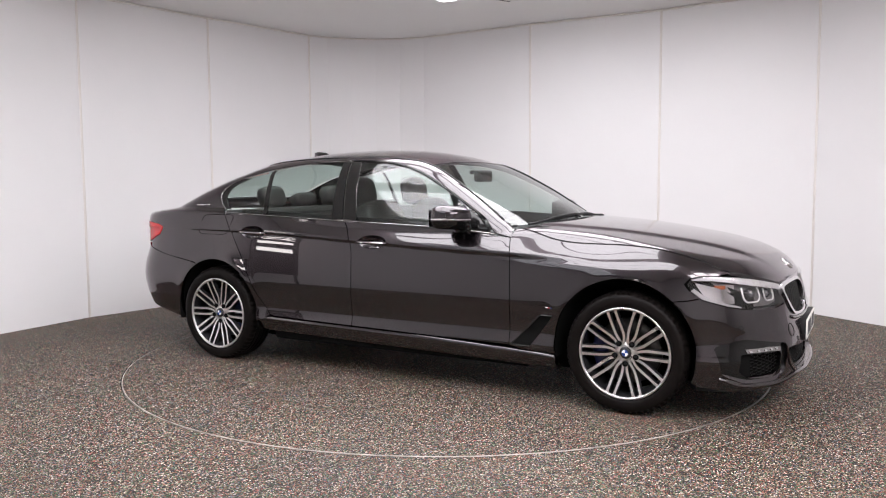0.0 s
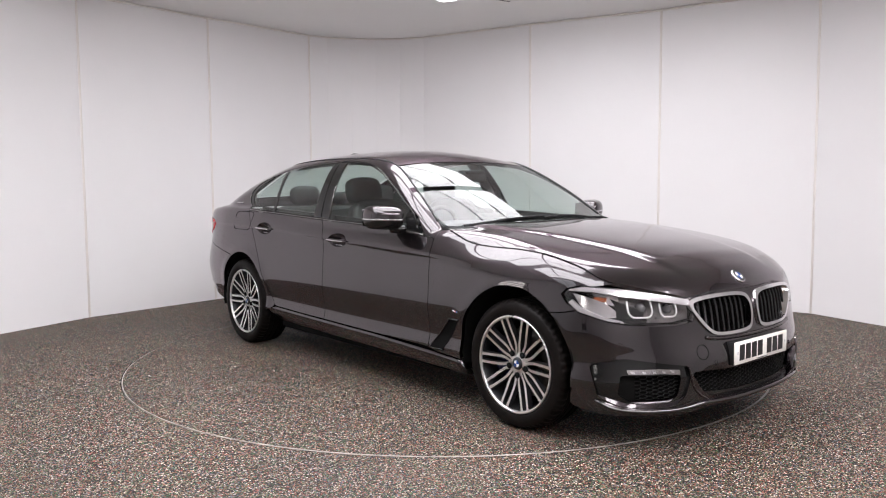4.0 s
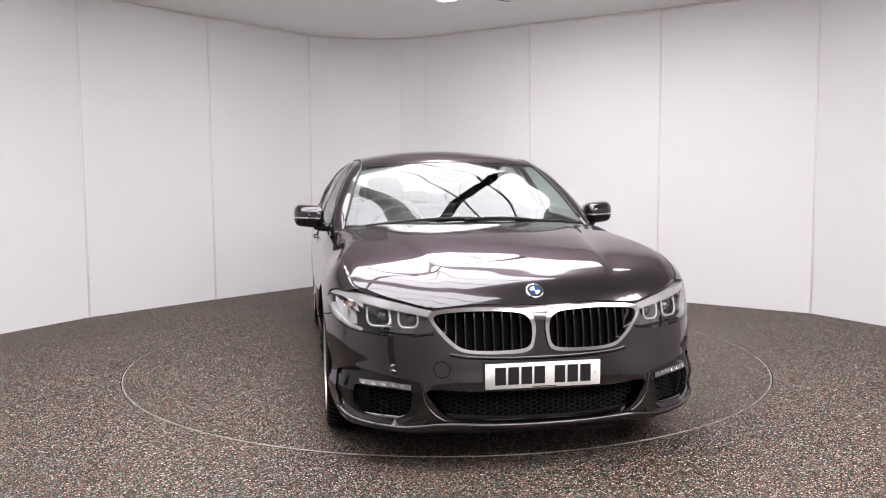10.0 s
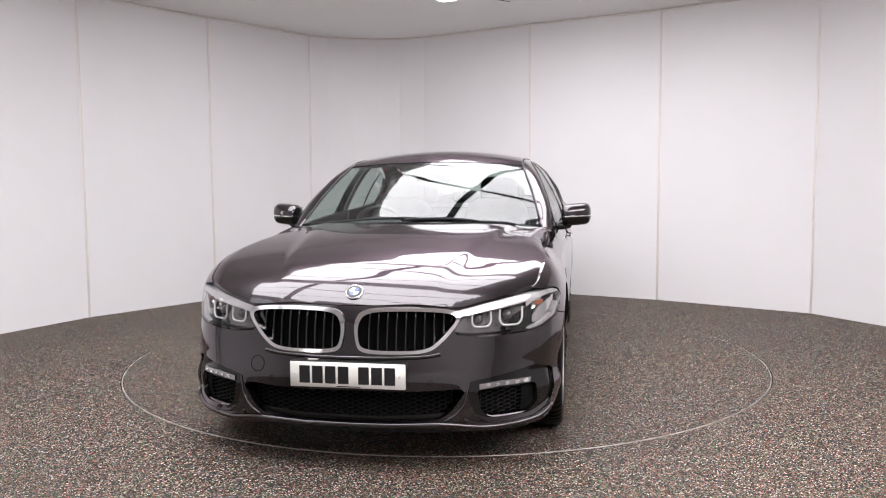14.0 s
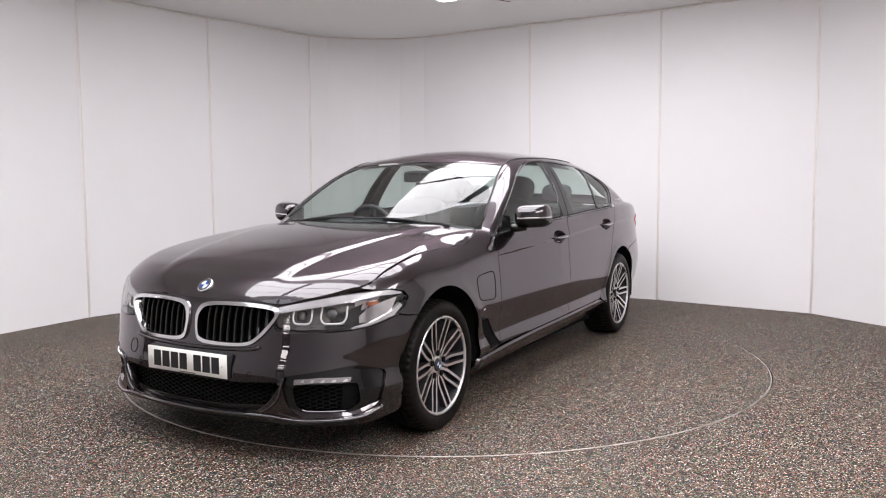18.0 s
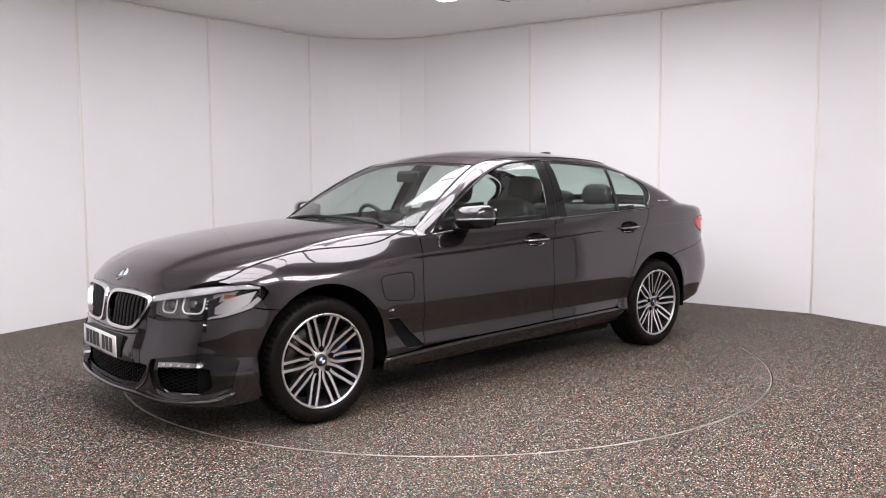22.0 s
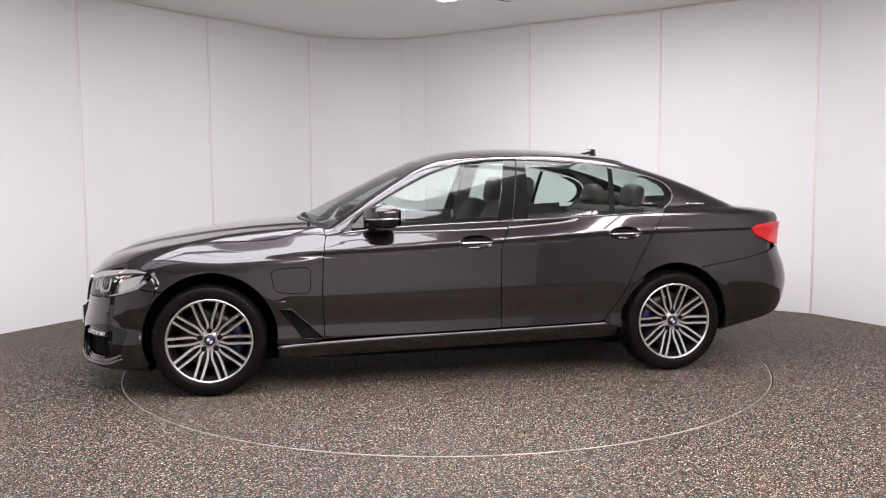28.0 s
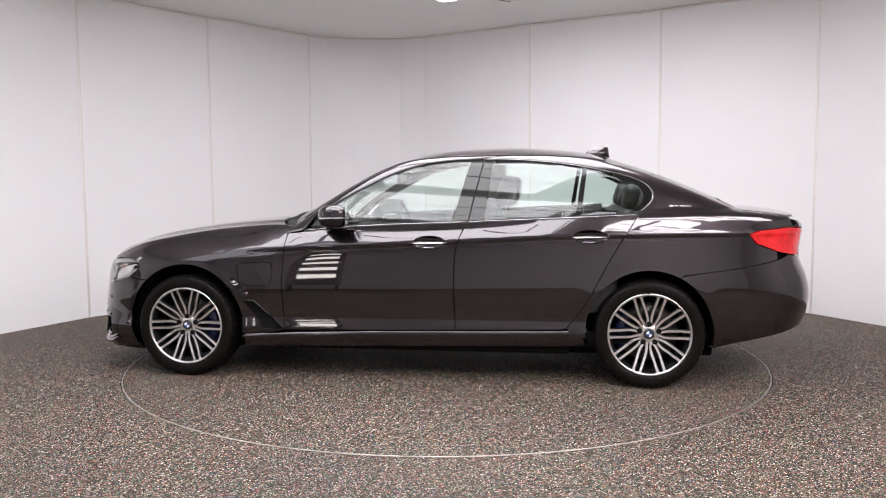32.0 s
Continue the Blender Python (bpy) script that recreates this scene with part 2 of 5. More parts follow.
def build_room():
    line = wall_line()
    n = len(line)
    floor = new("ground", mesh_of("ground", *ring_floor(), GRANULES, smooth=False))
    tagged(floor, "speckled bonded rubber crumb floor, grey, brown and beige", "floor", kind="structure")
    # studio wall, one board between each pair of joints
    normals = []
    for i in range(n):
        a, b = Vector(line[max(i - 1, 0)]), Vector(line[min(i + 1, n - 1)])
        d = (b - a).normalized()
        normals.append(Vector((-d.y, d.x)))
    V, F = [], []
    for (x, y), m in zip(line, normals):
        for off in (0.02, 0.09):
            for z in (-0.02, CEILING + 0.05):
                V.append((x + m.x * off, y + m.y * off, z))
    for i in range(n - 1):
        a, b = 4 * i, 4 * i + 4
        F += [(a, b, b + 1, a + 1), (a + 2, a + 3, b + 3, b + 2), (a + 1, b + 1, b + 3, a + 3)]
    F += [(0, 1, 3, 2), (4 * n - 4, 4 * n - 2, 4 * n - 1, 4 * n - 3)]
    wall = new("wall_studio", mesh_of("wall_studio", V, F, WALL_PAINT, smooth=False))
    tagged(wall, "smooth white board wall curving round the turntable", "wall", kind="structure")
    joints = [0, 1, 2, 3, 9, 10, 11, n - 1]
    for a, b in zip(joints, joints[1:]):
        V, F = [], []
        for i in range(a, b + 1):
            (x, y), m = line[i], normals[i]
            along = Vector((m.y, -m.x)) * (0.001 if i == a else -0.001 if i == b else 0.0)
            for off in (0.0, 0.018):
                for z in (-0.01, CEILING + 0.02):
                    V.append((x + m.x * off + along.x, y + m.y * off + along.y, z))
        k = b - a
        for i in range(k):
            p, q = 4 * i, 4 * i + 4
            F += [(p, q, q + 1, p + 1), (p + 2, p + 3, q + 3, q + 2), (p + 1, q + 1, q + 3, p + 3), (p, p + 2, q + 2, q)]
        F += [(0, 1, 3, 2), (4 * k, 4 * k + 2, 4 * k + 3, 4 * k + 1)]
        part("wall_board", mesh_of("wall_board", V, F, WALL_PAINT, smooth=False), WALL_PAINT, wall)
    # raised cover strips on the joints
    for (x, y) in [(-3.40, 1.67), (-2.52, 2.80), (-1.62, 3.84), (0.97, 3.27), (2.25, 2.57), (3.46, 1.64)]:
        i = min(range(n), key=lambda k: (line[k][0] - x) ** 2 + (line[k][1] - y) ** 2)
        m = normals[i]
        ang = math.atan2(m.y, m.x)
        bm = box((-0.006, -0.012, 0), (0.004, 0.012, CEILING), 0.003, 1, Matrix.Translation((x, y, 0)) @ Matrix.Rotation(ang, 4, "Z"))
        part("joint_strip", bm, JOINT, wall, "thin cream cover strip")
    trim = new("trim", mesh_of("trim", *tube([(x - m.x * 0.008, y - m.y * 0.008, CEILING - 0.012) for (x, y), m in zip(line, normals)], 0.011, 6), JOINT))
    tagged(trim, "slim cream bead where the wall meets the ceiling", "trim", kind="structure")
    # unseen hall round and behind the camera; wall tones set the car's reflections
    back = [(-5.2, -9.0), (5.2, -9.0)]
    V, F = [], []
    for x, y in back:
        V += [(x, y, -0.02), (x, y, CEILING + 0.05)]
    F = [(2 * i, 2 * i + 1, 2 * i + 3, 2 * i + 2) for i in range(len(back) - 1)]
    hall = new("wall_hall", mesh_of("wall_hall", V, F, WALL_PAINT, smooth=False))
    tagged(hall, "plain off-white hall wall facing the turntable", "wall", kind="structure")
    def side_wall(name, points, mat, label):
        V = [(x, y, z) for x, y in points for z in (-0.02, CEILING + 0.05)]
        F = [(2 * i, 2 * i + 1, 2 * i + 3, 2 * i + 2) for i in range(len(points) - 1)]
        ob = new(name, mesh_of(name, V, F, mat, smooth=False))
        tagged(ob, label, "wall", kind="structure")
        return ob
    # left kept white to brighten the flank, right greyed to darken the nose
    left = side_wall("wall_left", [(-4.62, -0.9), (-5.2, -3.0), (-5.2, -9.0)], WALL_PAINT, "plain off-white hall wall beside the turntable")
    right = side_wall("wall_right", [(4.45, -0.4), (5.2, -3.0), (5.2, -9.0)], DIM_WALL_PAINT, "unseen hall wall, grey to dim the car's reflections")
    for ob in (hall, left, right):
        solid = ob.modifiers.new("thickness", "SOLIDIFY")
        solid.thickness, solid.offset = 0.1, -1
    build_ceiling()


def ring_floor():
    """Floor sheet with a round opening for the turntable."""
    n = 96
    V, F = [], []
    for i in range(n):
        a = 2 * math.pi * i / n
        c, s = math.cos(a), math.sin(a)
        k = 14.0 / max(abs(c), abs(s))
        V += [(DISC * c, DISC * s, 0), (5.0 * c, 5.0 * s, 0), (k * c, k * s, 0)]
    for i in range(n):
        a, b = 3 * i, 3 * ((i + 1) % n)
        F += [(a, a + 1, b + 1, b), (a + 1, a + 2, b + 2, b + 1)]
    return V, F


DISC = 2.245
# glowing light boxes hung under the ceiling, the last four added as unseen fill: far corner of the first, the ways
# their edges run, their stretches along both
PANEL_CORNER, PANEL_A, PANEL_B = Vector((0.08, 1.74)), Vector((0.848, -0.530)), Vector((-0.610, -0.792))
PANEL_LOW = 2.955
PANELS = [(-0.12, 2.3, -0.03, 1.55), (0.0, 2.6, 1.85, 3.25), (0.0, 3.4, 3.6, 5.0), (0.0, 1.9, 5.4, 8.2),
          (5.0, 6.6, 1.8, 3.2), (4.8, 6.6, 3.6, 5.0), (5.0, 6.5, 5.4, 6.6)]


def panel_corners(k):
    a0, a1, b0, b1 = PANELS[k]
    return [PANEL_CORNER + PANEL_A * a + PANEL_B * b for a, b in ((a0, b0), (a0, b1), (a1, b1), (a1, b0))]


def build_ceiling():
    plan = [(-6.5, -10.0), (6.5, -10.0), (6.5, 5.5), (-6.5, 5.5)]
    V, F = slab(plan, CEILING, CEILING + 0.12)
    ceil = new("ceiling", mesh_of("ceiling", V, F, CEIL_PAINT, smooth=False))
    tagged(ceil, "plain white ceiling above the hanging light boxes", "ceiling", kind="structure")
    part("hatch_joint", box((-0.26, -0.004, CEILING - 0.004), (0.26, 0.004, CEILING + 0.004), 0, 1, Matrix.Translation((0.43, 2.02, 0)) @ Matrix.Rotation(radians(33), 4, "Z")), BLACK, ceil, "fine dark hatch joint")
    for k in range(len(PANELS)):
        q = panel_corners(k)
        sheet = new("ceiling_light", None)
        tagged(sheet, "large glowing white ceiling light box with dark beam and seams", "ceiling light", group="ceiling lights")
        V, F = slab([(p.x, p.y) for p in q][::-1], PANEL_LOW, CEILING - 0.002)
        # first three are mirrored in the car, the rest are added fill
        glow = PANEL_GLOW if k < 3 else COOL_FILL_GLOW if k == 3 else WARM_FILL_GLOW
        part("diffuser", mesh_of("diffuser", V, F, glow, smooth=False), glow, sheet, "glowing white diffuser box")

        def bar(p, r, w, name, label):
            d = r - p
            m = Matrix.Translation((*((p + r) / 2), PANEL_LOW - 0.006)) @ Matrix.Rotation(math.atan2(d.y, d.x), 4, "Z")
            part(name, box((-d.length / 2, -w / 2, -0.004), (d.length / 2, w / 2, 0.004), 0, 1, m), BLACK, sheet, label)
        a0, a1, b0, b1 = PANELS[k]
        b = b0 + 0.45
        while b < b1 - 0.1:
            bar(PANEL_CORNER + PANEL_A * a0 + PANEL_B * b, PANEL_CORNER + PANEL_A * a1 + PANEL_B * b, 0.026, "seam", "thin dark seam")
            b += 0.53
        bar(PANEL_CORNER + PANEL_A * (0.93 if k < 3 else a1 - 1.0) + PANEL_B * b0, PANEL_CORNER + PANEL_A * (0.93 if k < 3 else a1 - 1.0) + PANEL_B * b1, 0.10, "beam", "broad dark beam")


build_room()


def build_turntable():
    n = 128
    rim = DISC - 0.006
    V = [(0, 0, 0.0)]
    F = []
    radii = [0.7, 1.4, rim - 0.007]
    for r in radii:
        V += [(r * math.cos(2 * math.pi * i / n), r * math.sin(2 * math.pi * i / n), 0.0) for i in range(n)]
    for i in range(n):
        j = (i + 1) % n
        F.append((0, 1 + i, 1 + j))
        for k in range(len(radii) - 1):
            F.append((1 + k * n + i, 1 + (k + 1) * n + i, 1 + (k + 1) * n + j, 1 + k * n + j))
    table = new("turntable", None)
    tagged(table, "round turntable flush with the floor, covered in rubber crumb", "turntable")
    part("deck", (V, F), GRANULES, table, "speckled rubber crumb deck")
    prof = [(rim - 0.007, -0.01), (rim - 0.007, 0.001), (rim - 0.003, 0.002), (rim, 0.0005), (rim, -0.01)]
    V, F = ring_mesh(prof, 160)
    V = [(x, z, y) for x, y, z in V]
    part("rim", (V, [f[::-1] for f in F]), STEEL, table, "thin bright steel edge")
    return table


turntable = build_turntable()


def build_tube_lamp():
    """A standing bank of five level tubes, as mirrored in the car's flanks."""
    lamp = new("tube_lamp", None)
    tagged(lamp, "standing lamp bank with five lit horizontal tubes", "studio lamp", group="studio lamps")
    part("back_plate", box((-0.24, -0.03, 0.55), (0.24, 0.0, 2.15), 0.01), BLACK, lamp, "black back plate")
    for z in (1.02, 1.24, 1.46, 1.68, 1.90):
        part("tube", tube([(-0.17, -0.09, z), (0.17, -0.09, z)], 0.042, 12), TUBE_GLOW, lamp, "lit white tube")
    for x in (-0.2, 0.2):
        part("leg", tube([(x, -0.015, 0.0), (x, -0.015, 0.6)], 0.02, 8), BLACK, lamp)
        part("foot", box((x - 0.03, -0.25, 0.0), (x + 0.03, 0.22, 0.03), 0.005), BLACK, lamp)
    return lamp


lamp_bank = build_tube_lamp()
lamp_bank.matrix_basis = pose(-3.45, -6.4, 0, 0, 0, 155)
copy_thing(lamp_bank, pose(-4.45, -1.72, 0, 0, 0, 110))


# ---- the car: its skin as smooth functions (x forward from the front axle, y to its left, z up) ----
def knots(*pairs):
    """A smooth function through (x, value) pairs."""
    k = np.array(sorted(pairs), float)
    x, y = k[:, 0], k[:, 1]
    m = np.gradient(y, x)
    fine = np.linspace(x[0], x[-1], 900)
    i = np.clip(np.searchsorted(x, fine, side="right") - 1, 0, len(x) - 2)
    h = x[i + 1] - x[i]
    s = (fine - x[i]) / h
    val = ((1 + 2 * s) * (1 - s) ** 2 * y[i] + s * (1 - s) ** 2 * h * m[i] + s * s * (3 - 2 * s) * y[i + 1] + s * s * (s - 1) * h * m[i + 1])
    return lambda q: np.interp(q, fine, val)


WHEELBASE, HUB = 2.975, 0.335
ARCH = [(-0.010, 0.355, 0.388), (-2.970, 0.350, 0.379)]
shoulder = knots((0.85, 0.80), (0.3, 0.815), (-0.3, 0.83), (-0.68, 0.842), (-1.77, 0.889), (-2.53, 0.926), (-2.97, 0.935), (-3.6, 0.94), (-4.1, 0.93))
flank = knots((0.05, 0.80), (0.15, 0.855), (0.22, 0.885), (0.28, 0.906), (0.330, 0.921), (0.37, 0.914), (0.41, 0.9085), (0.46, 0.914), (0.52, 0.9255),
              (0.57, 0.9305), (0.62, 0.9295), (0.68, 0.9250), (0.74, 0.9197), (0.80, 0.9135), (0.856, 0.9062), (0.872, 0.9035), (0.883, 0.9110), (0.900, 0.9065), (0.93, 0.8935), (0.96, 0.8795), (1.00, 0.860), (1.10, 0.80), (1.30, 0.62))
girth = knots((1.0, 0.99), (0.2, 0.995), (-0.3, 1.0), (-0.8, 0.992), (-1.6, 0.998), (-2.4, 1.0), (-3.0, 1.002), (-3.3, 0.990), (-3.55, 0.968), (-4.2, 0.955))
wing_lean = knots((1.0, 0.75), (0.5, 0.70), (0.2, 0.72), (0.0, 0.85), (-0.2, 1.0), (-0.45, 0.62), (-0.7, 0.16), (-0.9, 0.0), (-1.2, 0.0))
nose = knots((0.10, 0.76), (0.17, 0.82), (0.22, 0.845), (0.30, 0.843), (0.37, 0.840), (0.43, 0.834), (0.48, 0.820), (0.53, 0.808), (0.60, 0.798), (0.68, 0.782), (0.76, 0.745), (0.85, 0.66), (1.0, 0.45), (1.3, 0.3))
tail = knots((0.15, -3.85), (0.25, -3.91), (0.34, -3.965), (0.45, -4.005), (0.56, -4.018), (0.66, -4.00), (0.80, -3.945), (0.95, -3.96), (1.04, -3.972), (1.3, -3.96))
deck = knots((1.0, 0.50), (0.90, 0.56), (0.84, 0.655), (0.78, 0.735), (0.70, 0.797), (0.58, 0.853), (0.40, 0.905), (0.10, 0.957), (-0.36, 1.007), (-0.60, 1.018), (-0.80, 0.998),
             (-1.1, 1.002), (-1.86, 1.034), (-2.46, 1.058), (-2.9, 1.080), (-3.3, 1.103), (-3.55, 1.107), (-3.75, 1.092), (-3.92, 1.066), (-4.01, 1.040), (-4.06, 0.98), (-4.2, 0.6))
deck_crown = knots((0.9, 0.10), (0.5, 0.07), (0.0, 0.045), (-0.6, 0.03), (-1.0, 0.0), (-3.2, 0.0), (-3.6, 0.05), (-4.1, 0.07))
roofline = knots((1.2, -0.2), (0.8, 0.2), (0.4, 0.58), (0.0, 0.79), (-0.30, 0.890), (-0.50, 0.998), (-0.70, 1.102), (-0.86, 1.184), (-1.06, 1.282), (-1.25, 1.370), (-1.44, 1.440), (-1.63, 1.479), (-1.92, 1.501),
                 (-2.2, 1.501), (-2.46, 1.484), (-2.67, 1.452), (-2.87, 1.392), (-3.06, 1.328), (-3.26, 1.249), (-3.45, 1.165), (-3.60, 1.098), (-3.8, 1.0), (-4.2, 0.8))
roof_crown = knots((0.0, 0.03), (-0.7, 0.06), (-1.05, 0.065), (-1.35, 0.075), (-1.6, 0.13), (-1.85, 0.17), (-2.3, 0.175), (-2.9, 0.10), (-3.4, 0.06), (-4.0, 0.05))
roof_bow = knots((0.0, 0.27), (-0.74, 0.26), (-1.05, 0.135), (-1.35, 0.065), (-1.6, 0.05), (-1.9, 0.02), (-2.2, 0.0), (-2.7, -0.05), (-3.4, -0.10), (-4.0, -0.10))
belt = knots((-0.5, 0.93), (-0.68, 0.950), (-0.9, 0.976), (-1.10, 0.992), (-1.86, 1.024), (-2.46, 1.048), (-2.90, 1.068), (-3.3, 1.085), (-4.1, 1.09))
belt_y = knots((0.0, 0.70), (-0.5, 0.80), (-0.9, 0.852), (-1.3, 0.868), (-1.9, 0.876), (-2.5, 0.866), (-2.9, 0.856), (-3.3, 0.832), (-3.7, 0.775), (-4.2, 0.67))


plain_flank = knots((0.05, 0.80), (0.15, 0.855), (0.22, 0.885), (0.28, 0.906), (0.330, 0.921), (0.37, 0.914), (0.41, 0.9085), (0.46, 0.914), (0.52, 0.9255),
                    (0.57, 0.9305), (0.62, 0.9305), (0.70, 0.9275), (0.78, 0.9235), (0.85, 0.9180), (0.905, 0.9090), (0.96, 0.892), (1.02, 0.868), (1.10, 0.80), (1.30, 0.62))


def smax(a, b, r):
    return np.maximum(a, b) + np.maximum(r - np.abs(a - b), 0) ** 2 / (4 * r)


def flank_y(x, z):
    zz = z + (0.88 - shoulder(x)) * np.clip((z - 0.45) / 0.40, 0, 1)
    wing = np.clip((x + 0.62) / 0.42, 0, 1)
    y = (flank(zz) * (1 - wing) + plain_flank(zz) * wing) * girth(x) - 0.66 * wing_lean(x) * 0.022 * np.logaddexp(0.0, (z - shoulder(x) + 0.022) / 0.022)
    y = y - 0.45 * np.clip(0.42 - z, 0, 1) * np.clip((-3.2 - x) / 0.2, 0, 1)
    y = y + 0.24 * np.clip(zz - 0.905, 0, 0.1) * np.clip((-2.2 - x) / 0.5, 0, 1)
    y = y + 0.115 * np.clip(0.60 - z, 0, 0.40) * np.clip((x - 0.27) / 0.25, 0, 1)
    for cx, cz, r in ARCH:
        d = np.hypot(x - cx, z - cz)
        y = y + 0.006 * np.exp(-((d - r - 0.01) / 0.05) ** 2) * np.clip((0.86 - z) / 0.12, 0, 1)
    return y


def lower_body(x, y, z):
    Y = flank_y(x, z)
    tf = np.clip((x - 0.1) / (nose(z) - 0.1), 0, 3)
    tr = np.clip((-3.1 - x) / (-3.1 - tail(z)), 0, 3)
    square = 2.4 + 1.9 * np.clip((-3.1 - x) / 0.3, 0, 1)
    q = (np.abs(y) / Y) ** square + tf ** 3 + tr ** 4.5
    dome = 0.013 / (1 + np.exp(np.clip((np.abs(y) - (0.50 - 0.17 * x)) / 0.013, -30, 30))) * np.clip((0.70 - x) / 0.2, 0, 1) * np.clip((x + 0.75) / 0.15, 0, 1)
    return smax(z - (deck(x) - deck_crown(x) * y * y + dome - 0.005), (q ** (1 / 2.4) - 1) * Y, 0.034 + 0.050 * np.clip((x - 0.12) / 0.35, 0, 1) + 0.021 * np.clip((-0.4 - x) / 0.4, 0, 1))


def cabin(x, y, z):
    top = roofline(x + roof_bow(x) * y * y) - roof_crown(x) * y * y
    dz = np.maximum(z - belt(x), 0)
    return smax(z - top, y - (belt_y(x) - 0.33 * dz - 0.58 * dz * dz), 0.085 - 0.045 * np.clip((x + 1.6) / 0.4, 0, 1))


def skin(x, y, z):
    return np.minimum(lower_body(x, np.abs(y), z), cabin(x, np.abs(y), z))


def solve_between(f, lo, hi):
    for _ in range(34):
        mid = (lo + hi) / 2
        out = f(mid) > 0
        hi, lo = np.where(out, mid, hi), np.where(out, lo, mid)
    return (lo + hi) / 2


def on_side(P, inset=0.0):
    x, z = P[:, 0], P[:, 1]
    y = solve_between(lambda y: skin(x, y, z), 0 * x, 0 * x + 1.2) - inset
    return np.stack([x, y, z], 1)


def on_top(P, inset=0.0):
    x, y = P[:, 0], P[:, 1]
    z = solve_between(lambda z: skin(x, y, z), 0 * x + 0.2, 0 * x + 1.7) - inset
    return np.stack([x, y, z], 1)


def on_end(front, inset=0.0):
    """Plan angle (0 straight ahead, in radians) and height to a place on the nose or the tail."""
    cx, sg = (0.0, 1.0) if front else (-3.1, -1.0)
    def f(P):
        a, z = P[:, 0], P[:, 1]
        dx, dy = sg * np.cos(a), np.sin(a)
        r = solve_between(lambda r: lower_body(cx + r * dx, np.abs(r * dy), z), 0 * a, 0 * a + 1.6) - inset
        return np.stack([cx + r * dx, r * dy, z], 1)
    return f


def end_angle(front, yz):
    """Plan angles of the places on the nose (or tail) at these (y, z)."""
    P = np.array(yz, float)
    cx, sg = (0.0, 1.0) if front else (-3.1, -1.0)
    y, z = P[:, 0], P[:, 1]
    d = solve_between(lambda d: lower_body(cx + sg * d, np.abs(y), z), 0 * y, 0 * y + 1.4)
    return np.stack([np.arctan2(y, d), z], 1)


def side_angle(front, xz):
    """Plan angles of side points given as (x, z)."""
    P = on_side(np.array(xz, float))
    cx, sg = (0.0, 1.0) if front else (-3.1, -1.0)
    return np.stack([np.arctan2(P[:, 1], sg * (P[:, 0] - cx)), P[:, 2]], 1)


def inside(P, poly):
    x, y = P[:, 0], P[:, 1]
    r = np.zeros(len(P), bool)
    for (x0, y0), (x1, y1) in zip(poly, np.roll(poly, -1, 0)):
        hit = ((y0 > y) != (y1 > y)) & (x < (x1 - x0) * (y - y0) / (y1 - y0 + 1e-12) + x0)
        r ^= hit
    return r


def trimmed(outline, step, holes=()):
    """A fine grid cut to an outline, its rim drawn onto the line."""
    loops = [np.array(outline, float)] + [np.array(h, float) for h in holes]
    lo, hi = loops[0].min(0), loops[0].max(0)
    sx, sy = (step, step) if isinstance(step, float) else step
    nx, ny = max(2, int(np.ceil((hi[0] - lo[0]) / sx))), max(2, int(np.ceil((hi[1] - lo[1]) / sy)))
    gx, gy = np.linspace(lo[0], hi[0], nx + 1), np.linspace(lo[1], hi[1], ny + 1)
    cx, cy = np.meshgrid((gx[1:] + gx[:-1]) / 2, (gy[1:] + gy[:-1]) / 2, indexing="ij")
    C = np.stack([cx.ravel(), cy.ravel()], 1)
    keep = inside(C, loops[0])
    for h in loops[1:]:
        keep &= ~inside(C, h)
    keep = keep.reshape(nx, ny)
    idx = lambda i, j: i * (ny + 1) + j
    I, J = np.nonzero(keep)
    Q = np.stack([idx(I, J), idx(I + 1, J), idx(I + 1, J + 1), idx(I, J + 1)], 1)
    used, inv = np.unique(Q, return_inverse=True)
    Q = inv.reshape(-1, 4)
    vx, vy = np.meshgrid(gx, gy, indexing="ij")
    V = np.stack([vx.ravel(), vy.ravel()], 1)[used]
    E = np.concatenate([Q[:, [k, (k + 1) % 4]] for k in range(4)])
    pairs = {tuple(e) for e in E.tolist()}
    rim = [e for e in pairs if (e[1], e[0]) not in pairs]
    rv = np.unique(np.array(rim).ravel())
    P = V[rv] / (sx, sy)
    best, place = np.full(len(rv), 1e9), P.copy()
    for L in loops:
        L = L / (sx, sy)
        for a, b in zip(L, np.roll(L, -1, 0)):
            d = b - a
            t = np.clip(((P - a) @ d) / (d @ d + 1e-15), 0, 1)
            q = a + t[:, None] * d
            r = np.hypot(*(P - q).T)
            m = r < best
            best[m], place[m] = r[m], q[m]
    for L in loops:
        L = L / (sx, sy)
        for k, c in enumerate(L):
            u, w = c - L[k - 1], L[(k + 1) % len(L)] - c
            cosang = u @ w / (np.linalg.norm(u) * np.linalg.norm(w) + 1e-12)
            if cosang < 0.85:
                j = np.argmin(np.hypot(*(P - c).T))
                if np.hypot(*(P[j] - c)) < 1.6:
                    place[j] = c
    V[rv] = place * (sx, sy)
    return V, Q, rim


